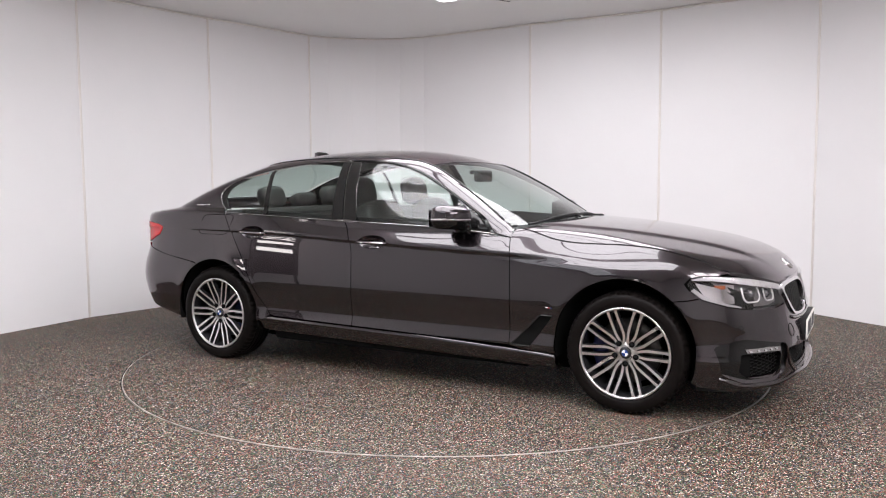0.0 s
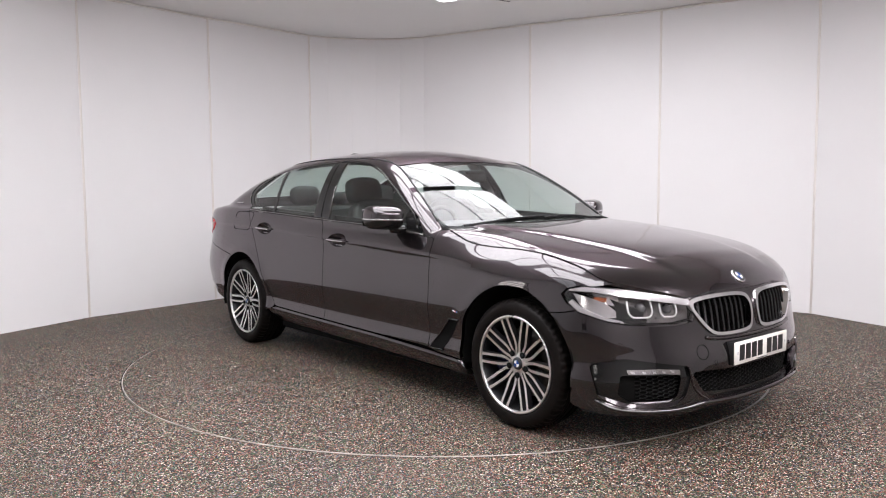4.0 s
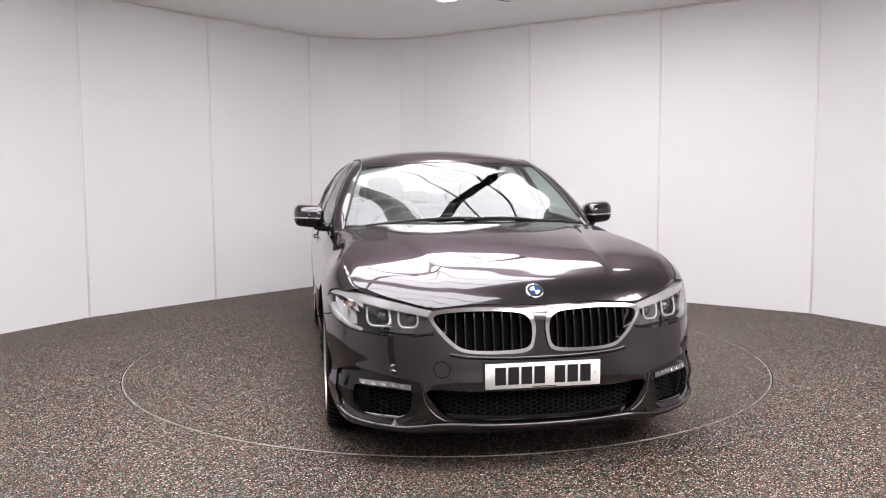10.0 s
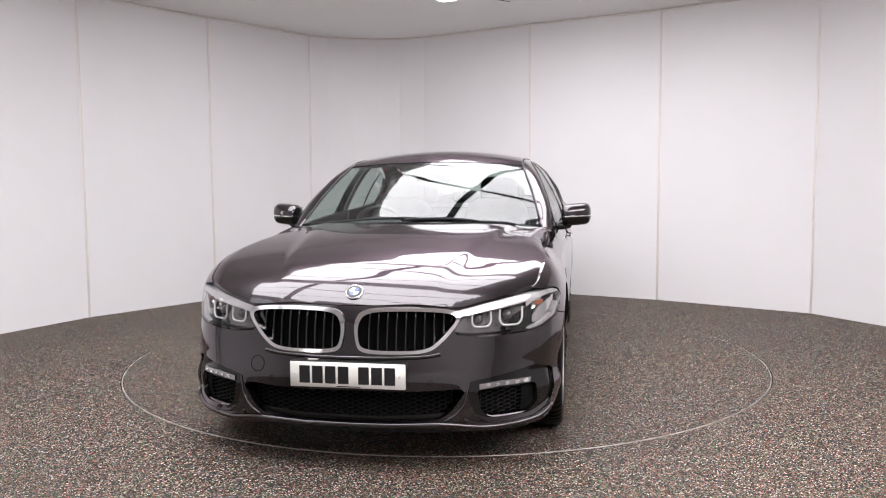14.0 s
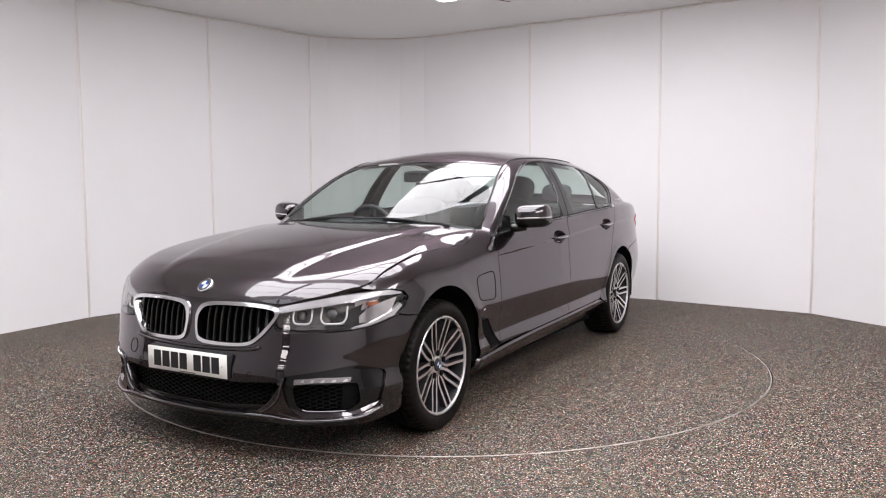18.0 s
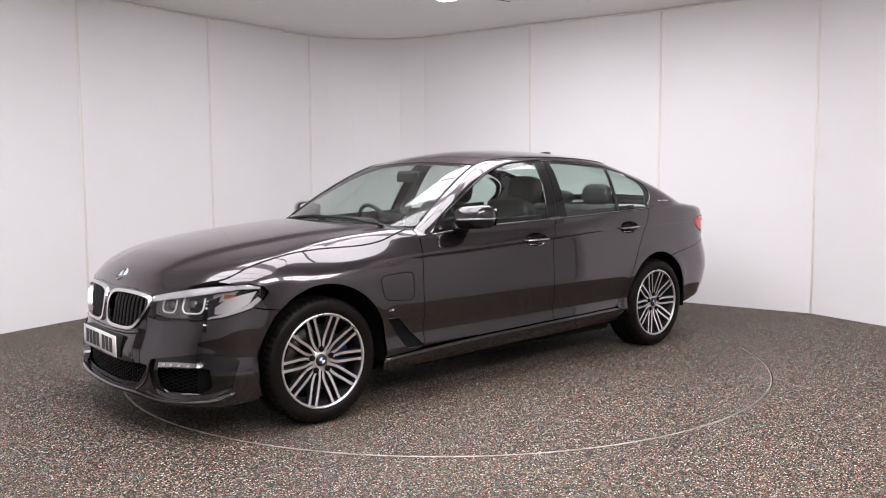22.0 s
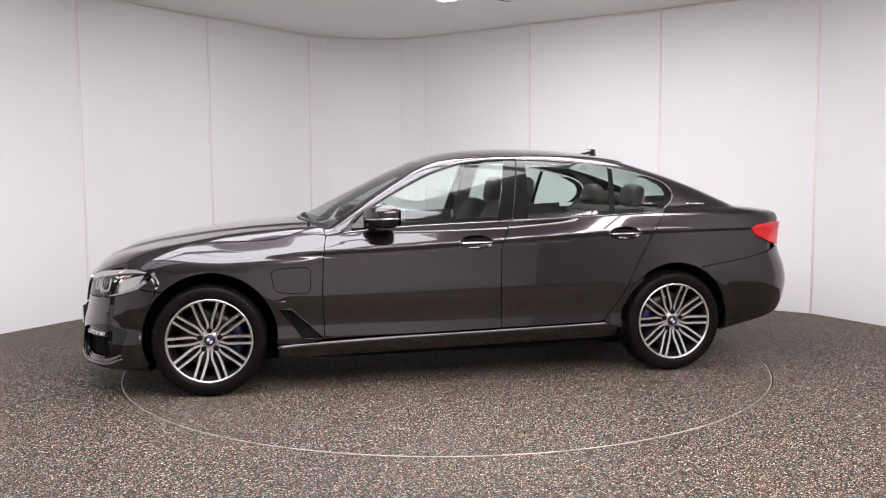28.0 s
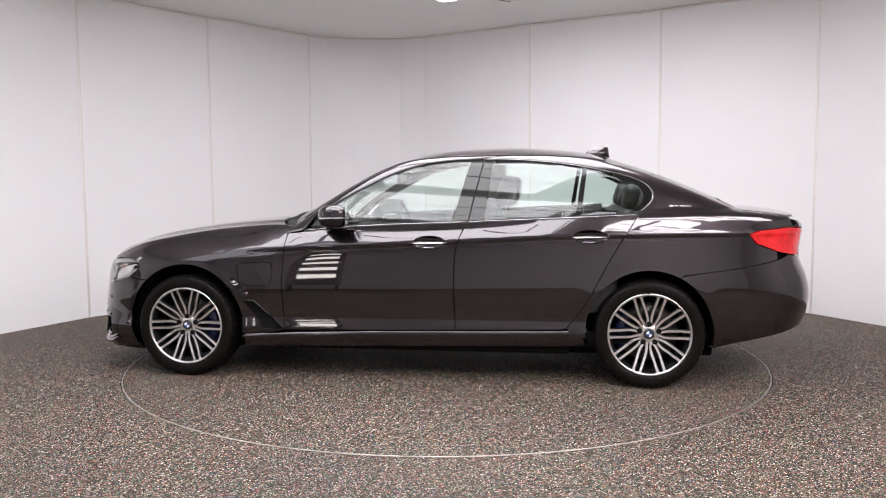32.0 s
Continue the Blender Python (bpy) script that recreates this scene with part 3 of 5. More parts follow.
def panel(outline, surface, step=0.014, holes=(), depth=0.02, inward=(0, -1, 0), flip=False):
    """A skin panel on a surface with turned-in edges. Returns verts and faces (left side)."""
    V2, Q, rim = trimmed(outline, step, holes)
    V = surface(V2)
    n = len(V)
    F = Q[:, ::-1] if flip else Q
    faces = F.tolist()
    if depth:
        rv = sorted({i for e in rim for i in e})
        at = {v: k for k, v in enumerate(rv)}
        top = V[rv]
        inw = np.array(inward, float) if not callable(inward) else inward(top)
        low = top + inw * depth
        V = np.concatenate([V, top, low])
        m = len(rv)
        for a, b in rim:
            q = (n + at[b], n + at[a], n + m + at[a], n + m + at[b])
            faces.append(q[::-1] if flip else q)
    return V, faces


def mirrored(data):
    V, F = data
    V = np.array(V, float).copy()
    V[:, 1] *= -1
    return V, [tuple(f)[::-1] for f in F]


def both(name, data, mat, parent, label=""):
    """The part on the left and its mirror image on the right."""
    return [part(name, data, mat, parent, label), part(name, mirrored(data), mat, parent, label)]


def arc(cx, cz, r, a0, a1, n=28):
    a = np.radians(np.linspace(a0, a1, n))
    return np.stack([cx + r * np.cos(a), cz + r * np.sin(a)], 1)


def to_centre(cx):
    def f(P):
        d = np.stack([cx - P[:, 0], -P[:, 1], 0 * P[:, 0]], 1)
        return d / (np.linalg.norm(d, axis=1, keepdims=True) + 1e-9)
    return f


car = new("car", None)
tagged(car, "dark grey metallic four-door saloon car with silver alloy wheels", "car")

# lines that several panels share
bonnet_edge = knots((-0.72, 0.735), (-0.62, 0.785), (-0.50, 0.812), (-0.15, 0.812), (0.10, 0.820), (0.35, 0.812), (0.49, 0.785), (0.56, 0.735))
BONNET_LIP = [(0.535, 0.750), (0.600, 0.686), (0.660, 0.600), (0.722, 0.462), (0.745, 0.265), (0.758, 0.12), (0.760, 0.0)]
LAMP = [(0.315, 0.887, 0.730), (0.340, 0.874, 0.755), (0.400, 0.850, 0.770), (0.460, 0.818, 0.767), (0.530, 0.752, 0.760), (0.600, 0.688, 0.750), (0.660, 0.600, 0.732), (0.722, 0.468, 0.703),
        (0.735, 0.470, 0.680), (0.748, 0.462, 0.640), (0.752, 0.470, 0.606), (0.721, 0.568, 0.594), (0.660, 0.680, 0.598), (0.579, 0.774, 0.605), (0.516, 0.823, 0.617), (0.396, 0.879, 0.653), (0.345, 0.892, 0.693)]
rail_edge = knots((-0.66, 0.790), (-0.745, 0.762), (-1.05, 0.684), (-1.348, 0.609), (-1.50, 0.597), (-1.8, 0.596), (-2.3, 0.596), (-2.75, 0.595), (-3.1, 0.580), (-3.42, 0.610), (-3.6, 0.665), (-3.95, 0.70))
window_top = knots((-0.80, 0.995), (-0.996, 1.118), (-1.187, 1.226), (-1.377, 1.317), (-1.563, 1.373), (-1.747, 1.397), (-1.912, 1.404), (-2.10, 1.402), (-2.289, 1.389), (-2.571, 1.352), (-2.815, 1.300))


def column(xs, f):
    return np.stack([xs, f(xs)], 1)


def edge_z(xs, edge):
    return np.stack([xs, on_top(np.stack([xs, edge(xs)], 1))[:, 2]], 1)


REAR_DOOR_CUT = smooth_line([(-2.475, 0.365), (-2.586, 0.51), (-2.736, 0.79), (-2.895, 1.046), (-2.915, 1.075)], 6)
DLO_TAIL = smooth_line([(-2.915, 1.085), (-2.968, 1.13), (-2.988, 1.18), (-2.955, 1.24), (-2.87, 1.285), (-2.815, 1.300)], 5)


def rail_strip():
    """A pillar and roof rail: a strip round the body's shoulder from the side windows to windscreen and roof."""
    xs = np.linspace(-0.692, -2.812, 140)
    low_z = np.where(xs > -0.87, np.interp(-xs, [0.692, 0.80, 0.87], [0.943, 0.962, window_top(-0.87) + 0.012]), window_top(xs) + 0.012)
    low, high = on_side(np.stack([xs, low_z], 1)), on_top(np.stack([xs, rail_edge(xs)], 1))
    cy, cz = 0.30, low_z - 0.06
    a0, a1 = np.arctan2(low[:, 2] - cz, low[:, 1] - cy), np.arctan2(high[:, 2] - cz, high[:, 1] - cy)
    rows = []
    m = 14
    for k in range(m + 1):
        a = a0 + (a1 - a0) * k / m
        r = solve_between(lambda r: skin(xs, cy + r * np.cos(a), cz + r * np.sin(a)), 0 * a, 0 * a + 1.0)
        rows.append(np.stack([xs, cy + r * np.cos(a), cz + r * np.sin(a)], 1))
    rows.insert(0, rows[0] - [0, 0.02, 0])
    rows.append(rows[-1] - [0, 0.004, 0.012])
    n = len(xs)
    V = np.concatenate(rows)
    return V, [(k * n + i, k * n + i + 1, k * n + n + i + 1, k * n + n + i)[::-1] for k in range(len(rows) - 1) for i in range(n - 1)]


HANDLES = [(-1.512, -1.742, 0.884, 0.888), (-2.506, -2.732, 0.922, 0.928)]


def handle_ring(k):
    x0, x1, z0, z1 = HANDLES[k]
    a = np.linspace(0, 2 * np.pi, 41)[:-1]
    return np.stack([(x0 + x1) / 2 + 0.106 * np.cos(a), (z0 + z1) / 2 + 0.002 + 0.044 * np.sin(a)], 1)


def skirt_mesh():
    """A sill swept along the doors: a tucked-in top, a ledge that faces up, a flat face and a turned-under foot."""
    xs = np.linspace(-0.395, -2.600, 70)
    top = np.interp(-xs, [0.39, 0.60, 1.2, 1.8, 2.44, 2.53, 2.60], [0.292, 0.304, 0.327, 0.339, 0.352, 0.356, 0.372])
    foot = np.interp(-xs, [0.39, 0.5, 1.5, 2.45, 2.60], [0.200, 0.202, 0.222, 0.240, 0.250])
    base = on_side(np.stack([xs, top + 0.02], 1))[:, 1]
    swell = np.interp(-xs, [0.39, 0.7, 1.2, 2.3, 2.60], [0.45, 0.8, 1.0, 1.15, 0.75])
    rows = []
    for f, d in smooth_line([(0.0, -0.014), (0.05, -0.006), (0.14, -0.001), (0.26, -0.001), (0.48, -0.012), (0.74, -0.030), (0.94, -0.048), (1.0, -0.062), (1.0, -0.12)], 4):
        rows.append(np.stack([xs, base + d * np.where(d > 0, swell, 1.0), top + (foot - top) * f], 1))
    n = len(xs)
    F = [(k * n + i, k * n + i + 1, k * n + n + i + 1, k * n + n + i) for k in range(len(rows) - 1) for i in range(n - 1)]
    F += [tuple(k * n for k in range(len(rows))), tuple(k * n + n - 1 for k in range(len(rows)))[::-1]]
    return np.concatenate(rows), F


def build_panels():
    sides = dict(step=0.013, depth=0.022, inward=(0, -1, 0), flip=True)
    # front wings
    top = edge_z(np.linspace(-0.68, 0.515, 50), bonnet_edge) - [0, 0.005]
    arch = arc(*ARCH[0], 47, 188, 40)
    outline = np.concatenate([[(-0.6745, 0.325), (-0.6645, 0.63), (-0.6795, 0.86), (-0.6930, 0.945)], top, [(0.455, 0.773), (0.395, 0.776), (0.335, 0.760), (0.308, 0.730), (0.340, 0.688), (0.385, 0.660), (0.335, 0.648)], arch, [(-0.405, 0.298), (-0.60, 0.305)]])
    both("front_wing", panel(outline, on_side, **sides), PAINT, car)
    # doors
    xs = np.linspace(-0.70, -1.852, 40)
    outline = np.concatenate([[(-0.6795, 0.325), (-0.6695, 0.63), (-0.6845, 0.86), (-0.698, 0.945)], column(xs, belt) - [0, 0.014], [(-1.8035, 0.90), (-1.7845, 0.82), (-1.7785, 0.64), (-1.7865, 0.345)], [(-1.2, 0.333)]])
    front_doors = both("front_door", panel(outline, on_side, holes=[handle_ring(0)], **sides), PAINT, car)
    xs = np.linspace(-1.862, -2.90, 40)
    outline = np.concatenate([[(-1.7915, 0.345), (-1.7835, 0.64), (-1.7895, 0.82), (-1.8085, 0.90)], column(xs, belt) - [0, 0.014], REAR_DOOR_CUT[::-1][2:] + [0.003, 0], [(-2.44, 0.358), (-2.1, 0.35)]])
    rear_doors = both("rear_door", panel(outline, on_side, holes=[handle_ring(1)], **sides), PAINT, car)
    # body side: A pillar, roof rail, rear quarter
    rail = edge_z(np.linspace(-2.812, -3.80, 50), rail_edge) - [0, 0.002]
    outline = np.concatenate([rail, [(-3.82, 0.990), (-3.62, 0.970), (-3.545, 0.948), (-3.585, 0.886), (-3.72, 0.834)],
                              smooth_line([(-3.72, 0.79), (-3.50, 0.745), (-3.165, 0.70)], 6), arc(*ARCH[1], 118, -6, 40), [(-2.50, 0.345)],
                              REAR_DOOR_CUT - [0.003, 0], DLO_TAIL - [0.012, -0.004], [(-2.812, 1.313)]])
    both("side_panel", panel(outline, on_side, step=0.012, depth=0.02, inward=(0, -1, 0), flip=True), PAINT, car)
    both("roof_rail", rail_strip(), PAINT, car)
    both("side_skirt", skirt_mesh(), PAINT, car, "painted side skirt with a slim upper ledge")
    # bonnet
    e = np.linspace(-0.66, 0.515, 40)
    left = np.stack([e, bonnet_edge(e) - 0.002], 1)
    front = smooth_line(BONNET_LIP, 5) - [0.004, 0]
    rear = np.array([(-0.53, 0.0), (-0.545, 0.3), (-0.59, 0.55), (-0.645, 0.71)])
    half = np.concatenate([left, front])
    whole = np.concatenate([rear[1:][::1], half, (half * [1, -1])[::-1][1:], (rear * [1, -1])[::-1]])
    part("bonnet", panel(whole, on_top, 0.013, depth=0.02, inward=(0, 0, -1)), PAINT, car)
    # roof
    side = np.stack([np.linspace(-1.362, -2.715, 46), rail_edge(np.linspace(-1.362, -2.715, 46)) - 0.003], 1)
    fr = np.array([(-1.338, 0.0), (-1.341, 0.2), (-1.350, 0.4)])
    re = np.array([(-2.70, 0.4), (-2.68, 0.2), (-2.672, 0.0)])
    half = np.concatenate([fr, side, re])
    part("roof", panel(np.concatenate([half, (half * [1, -1])[::-1][1:-1]]), on_top, 0.018, depth=0.012, inward=(0, 0, -1), flip=True), PAINT, car)
    # boot lid
    side = np.stack([np.linspace(-3.50, -3.80, 20), rail_edge(np.linspace(-3.50, -3.80, 20)) - 0.006], 1)
    back = np.stack([[-3.86, -3.895, -3.918, -3.924], [0.60, 0.48, 0.25, 0.0]], 1)
    half = np.concatenate([[(-3.478, 0.0), (-3.47, 0.3), (-3.44, 0.55)], side, back])
    part("boot_lid", panel(np.concatenate([half, (half * [1, -1])[::-1][1:-1]]), on_top, 0.018, depth=0.012, inward=(0, 0, -1), flip=True), PAINT, car)
    return front_doors, rear_doors


def end_x(ys, z, front=True):
    cx, sg = (0.0, 1.0) if front else (-3.1, -1.0)
    ys = np.array(ys, float)
    return cx + sg * solve_between(lambda d: lower_body(cx + sg * d, np.abs(ys), 0 * ys + z), 0 * ys, 0 * ys + 1.4)


FRONT_DOORS, REAR_DOORS = build_panels()


def build_glass():
    def sheet(name, half, label, mat):
        half = np.array(half, float)
        ob = part(name, panel(np.concatenate([half, (half * [1, -1])[::-1]]), lambda P: on_top(P, 0.003), 0.025, depth=0.0), mat, car, label)
        ob.visible_shadow = False
        return ob
    e = np.linspace(-0.760, -1.346, 24)
    sheet("windscreen", np.concatenate([[(-0.555, 0.001), (-0.572, 0.25), (-0.628, 0.5), (-0.690, 0.66), (-0.735, 0.748)], np.stack([e, rail_edge(e) - 0.006], 1), [(-1.343, 0.4), (-1.334, 0.2), (-1.331, 0.001)]])[::-1],
          "raked clear windscreen mirroring the ceiling light", SCREEN_GLASS)
    e = np.linspace(-2.73, -3.42, 24)
    sheet("rear_window", np.concatenate([[(-2.676, 0.001), (-2.684, 0.2), (-2.704, 0.4)], np.stack([e, rail_edge(e) - 0.03], 1), [(-3.455, 0.3), (-3.465, 0.001)]])[::-1], "dark tinted rear window", GLASS)
    # side windows
    def pane(name, outline, parents):
        d = panel(outline, lambda P: on_side(P, 0.008), 0.02, depth=0.0, flip=True)
        for k, p in enumerate(parents):
            ob = part(name, d if k == 0 else mirrored(d), GLASS, p, "green-tinted side window")
            ob.visible_shadow = False
    xs = np.linspace(-0.93, -1.772, 24)
    tp = np.linspace(-1.870, -0.93, 40)
    pane("window", np.concatenate([column(xs, belt) + [0, 0.004], [(-1.780, 1.05)], column(tp, window_top) - [0, 0.004]]), FRONT_DOORS)
    xs = np.linspace(-1.965, -2.53, 24)
    tp = np.linspace(-2.575, -2.010, 30)
    pane("window", np.concatenate([column(xs, belt) + [0, 0.004], column(tp, window_top) - [0, 0.004]]), REAR_DOORS)
    xs = np.linspace(-2.56, -2.905, 12)
    pane("quarter_window", np.concatenate([column(xs, belt) + [0, 0.004], DLO_TAIL[1:], [(-2.70, 1.326)], [(-2.60, 1.344)]]), REAR_DOORS)
    # gloss black pillar covers
    def cover(outline, parents):
        d = panel(outline, lambda P: on_side(P, 0.002), 0.02, depth=0.006, flip=True)
        for k, p in enumerate(parents):
            part("pillar_cover", d if k == 0 else mirrored(d), GLOSS_BLACK, p, "gloss black pillar cover")
    cover([(-1.770, 1.024), (-1.866, 1.03), (-1.948, 1.402), (-1.868, 1.402)], FRONT_DOORS)
    cover([(-1.876, 1.03), (-1.968, 1.032), (-2.012, 1.402), (-1.958, 1.402)], REAR_DOORS)
    cover([(-2.528, 1.054), (-2.562, 1.055), (-2.602, 1.345), (-2.574, 1.352)], REAR_DOORS)
    cover(np.concatenate([DLO_TAIL, (DLO_TAIL + [0.05, -0.004])[::-1]]), REAR_DOORS)
    # bright trim
    def line(points, r, parents, name, label, mat=CHROME, off=0.002):
        P = on_side(np.array(points, float))
        P[:, 1] += off
        d = tube(P, r, 6, squash=0.6)
        for k, p in enumerate(parents):
            part(name, d if k == 0 else mirrored(d), mat, p, label)
    line(column(np.linspace(-0.80, -1.855, 40), belt) - [0, 0.006], 0.0032, FRONT_DOORS, "waist_trim", "slim polished waist strip", TRIM_METAL)
    line(column(np.linspace(-1.868, -2.90, 40), belt) - [0, 0.006], 0.0032, REAR_DOORS, "waist_trim", "slim polished waist strip", TRIM_METAL)
    line([(-1.771, 1.030), (-1.822, 1.22), (-1.868, 1.393)], 0.0020, FRONT_DOORS, "window_edge", "thin bright window edge", TRIM_METAL)
    line(np.concatenate([[(-0.87, 1.02)], column(np.linspace(-0.92, -1.945, 50), window_top) + [0, 0.006]]), 0.006, FRONT_DOORS, "window_surround", "gloss black window surround", GLOSS_BLACK)
    line(np.concatenate([column(np.linspace(-1.96, -2.80, 50), window_top) + [0, 0.006], (DLO_TAIL[::-1] - [0.004, 0])]), 0.0030, REAR_DOORS, "window_surround", "polished window surround", TRIM_METAL)


build_glass()


def round_poly(points, r, per=5):
    """A polygon with each corner rounded off over the distance r."""
    P = np.array(points, float)
    out = []
    for i in range(len(P)):
        p, a, b = P[i], P[i - 1], P[(i + 1) % len(P)]
        ra, rb = min(0.45, r / np.linalg.norm(a - p)), min(0.45, r / np.linalg.norm(b - p))
        s, e = p + (a - p) * ra, p + (b - p) * rb
        out += [(1 - t) ** 2 * s + 2 * t * (1 - t) * p + t * t * e for t in np.linspace(0, 1, per)]
    return np.array(out)


FOG = round_poly([(0.518, 0.398), (0.80, 0.448), (0.878, 0.412), (0.872, 0.262), (0.80, 0.216), (0.61, 0.210), (0.545, 0.262), (0.520, 0.35)], 0.03)
FOG_HOLE = round_poly([(0.566, 0.360), (0.815, 0.366), (0.822, 0.272), (0.775, 0.236), (0.63, 0.230), (0.582, 0.268)], 0.02)
INTAKE = [(0.0, 0.362), (0.30, 0.362), (0.495, 0.368), (0.480, 0.315), (0.435, 0.262), (0.36, 0.232), (0.18, 0.223), (0.0, 0.221)]
KID_OUT = [(0.480, 0.685), (0.440, 0.709), (0.285, 0.719), (0.078, 0.710), (0.026, 0.665), (0.028, 0.578), (0.060, 0.528), (0.184, 0.520), (0.329, 0.528), (0.397, 0.566), (0.457, 0.635)]
KID_IN = [(0.451, 0.670), (0.420, 0.688), (0.280, 0.697), (0.105, 0.690), (0.052, 0.655), (0.046, 0.587), (0.073, 0.549), (0.190, 0.540), (0.311, 0.545), (0.367, 0.568), (0.432, 0.635)]


KID_IN = [tuple(p) for p in np.array(KID_IN) * 0.72 + np.array(KID_OUT) * 0.28]


def angled(points):
    return np.array([(math.atan2(y, x), z) for x, y, z in points])


def mirror_loop(half):
    half = np.array(half, float)
    return np.concatenate([half, (half * [-1, 1])[::-1][1:-1]])


def build_front():
    s = on_end(True)
    fog = end_angle(True, FOG)
    intake = end_angle(True, smooth_line(mirror_loop(INTAKE), 3, True))
    kid = end_angle(True, smooth_line(np.array(KID_IN) * 0.5 + np.array(KID_OUT) * 0.5, 5, True))
    lip = np.array([(x, y, z) for (x, y), z in zip(BONNET_LIP[3:], (0.699, 0.724, 0.722, 0.720))])
    top = np.concatenate([angled(LAMP[9:][::-1])[:-1] - [0, 0.006], angled([(0.744, 0.455, 0.62), (0.728, 0.458, 0.688)]), angled(lip)])[::-1]
    side = side_angle(True, np.concatenate([[(0.385, 0.654), (0.335, 0.642)], arc(*ARCH[0], 46, -22, 26)]))
    ang = np.linspace(side[-1, 0], 0, 40)[1:]
    low = np.stack([ang, 0.208 - 0.036 * np.clip((1.3 - ang) / 0.3, 0, 1) + 0.030 * np.clip((0.62 - ang) / 0.25, 0, 1)], 1)
    half = np.concatenate([top, side, low])
    bumper = part("front_bumper", panel(np.concatenate([half, (half * [-1, 1])[::-1][1:-1]]), s, (0.010, 0.008), [fog, fog * [-1, 1], intake, kid, kid * [-1, 1]], 0.035, to_centre(0.0)), PAINT, car)
    return bumper


FRONT_BUMPER = build_front()


def build_rear():
    arch = arc(*ARCH[1], 118, 194, 26)
    cut = [(-3.72, 0.784), (-3.50, 0.740), (-3.178, 0.695)]
    sideL = side_angle(False, np.concatenate([cut, arch]))
    ang = np.linspace(sideL[-1, 0], 0, 30)[1:]
    low = np.stack([ang, 0.240 + 0.105 * np.clip((1.26 - ang) / 0.43, 0, 1) + 0.04 * np.clip((0.83 - ang) / 0.2, 0, 1)], 1)
    top = np.concatenate([end_angle(False, [(0.0, 0.79), (0.4, 0.79), (0.70, 0.80)]), side_angle(False, [(-3.80, 0.815)])])
    half = np.concatenate([top, sideL, low])
    poly = np.concatenate([half, (half * [-1, 1])[::-1][1:-1]])
    part("rear_bumper", panel(poly, on_end(False), (0.014, 0.014), (), 0.02, to_centre(-3.1), flip=True), PAINT, car)
    # boot face
    half = end_angle(False, [(0.0, 1.010), (0.35, 1.005), (0.60, 0.975), (0.60, 0.80), (0.4, 0.80), (0.0, 0.80)])
    poly = np.concatenate([half, (half * [-1, 1])[::-1][1:-1]])
    part("boot_face", panel(poly, on_end(False), (0.016, 0.014), (), 0.015, to_centre(-3.1), flip=True), PAINT, car)
    # tail lamps
    a = side_angle(False, [(-3.80, 0.982), (-3.62, 0.965), (-3.553, 0.946), (-3.592, 0.890), (-3.72, 0.840), (-3.80, 0.822)])
    b = end_angle(False, [(0.70, 0.812), (0.612, 0.82), (0.612, 0.968), (0.70, 0.970)])
    d = panel(np.concatenate([a, b]), on_end(False, -0.004), (0.014, 0.012), (), 0.02, to_centre(-3.1), flip=True)
    both("tail_lamp", d, RED_LENS, car, "red tail lamp")
    a = np.linspace(-1.05, 1.05, 31)
    loop = np.concatenate([np.stack([a, 0 * a + 0.74], 1), np.stack([a, 0 * a + 0.90], 1)[::-1]])
    part("tail_backing", panel(loop, on_end(False, 0.028), (0.03, 0.03), (), 0.0, flip=True), DARK, car, "near-black sheet for the shade behind the lamp gaps")


build_rear()


def build_wheel(name):
    """A wheel facing +y at its own origin."""
    w = new(name, None)
    R, W = 0.335, 0.1225
    t = [(0.247, 0.105), (0.262, 0.118), (0.285, 0.1225), (0.308, 0.119), (0.322, 0.110)]
    t = [tuple(p) for p in smooth_line(t, 3)] + [(0.330, 0.098), (0.3335, 0.084)]
    for y in (0.058, 0.020, -0.020, -0.058):
        t += [(R, y + 0.009), (R, y + 0.0055), (R - 0.007, y + 0.004), (R - 0.007, y - 0.004), (R, y - 0.0055), (R, y - 0.009)]
    t += [(0.3335, -0.084), (0.330, -0.098), (0.315, -0.115), (0.28, -0.1225), (0.245, -0.105)]
    V, F = ring_mesh(t, 240)
    V = np.array(V).reshape(240, len(t), 3)
    shoulder_rows = [i for i, (r, y) in enumerate(t) if r > 0.3215 and abs(y) > 0.06]
    for i in range(0, 240, 4):
        for k in shoulder_rows:
            V[i, k] *= (0.982, 0.985, 0.982)
    part("tyre", (V.reshape(-1, 3), F), RUBBER, w, "low-profile black tyre with cut tread blocks")
    rim = [(0.252, 0.112), (0.249, 0.1165), (0.244, 0.116), (0.236, 0.100), (0.228, 0.06), (0.222, -0.10), (0.245, -0.112), (0.25, -0.10)]
    part("rim", ring_mesh(rim, 96), GUNMETAL, w, "dark grey wheel barrel")
    lip = [(0.2535, 0.1125), (0.2505, 0.1185), (0.2425, 0.1175), (0.2375, 0.108), (0.243, 0.104)]
    part("rim_lip", ring_mesh(lip, 96), SATIN, w, "bright machined rim lip")
    return w


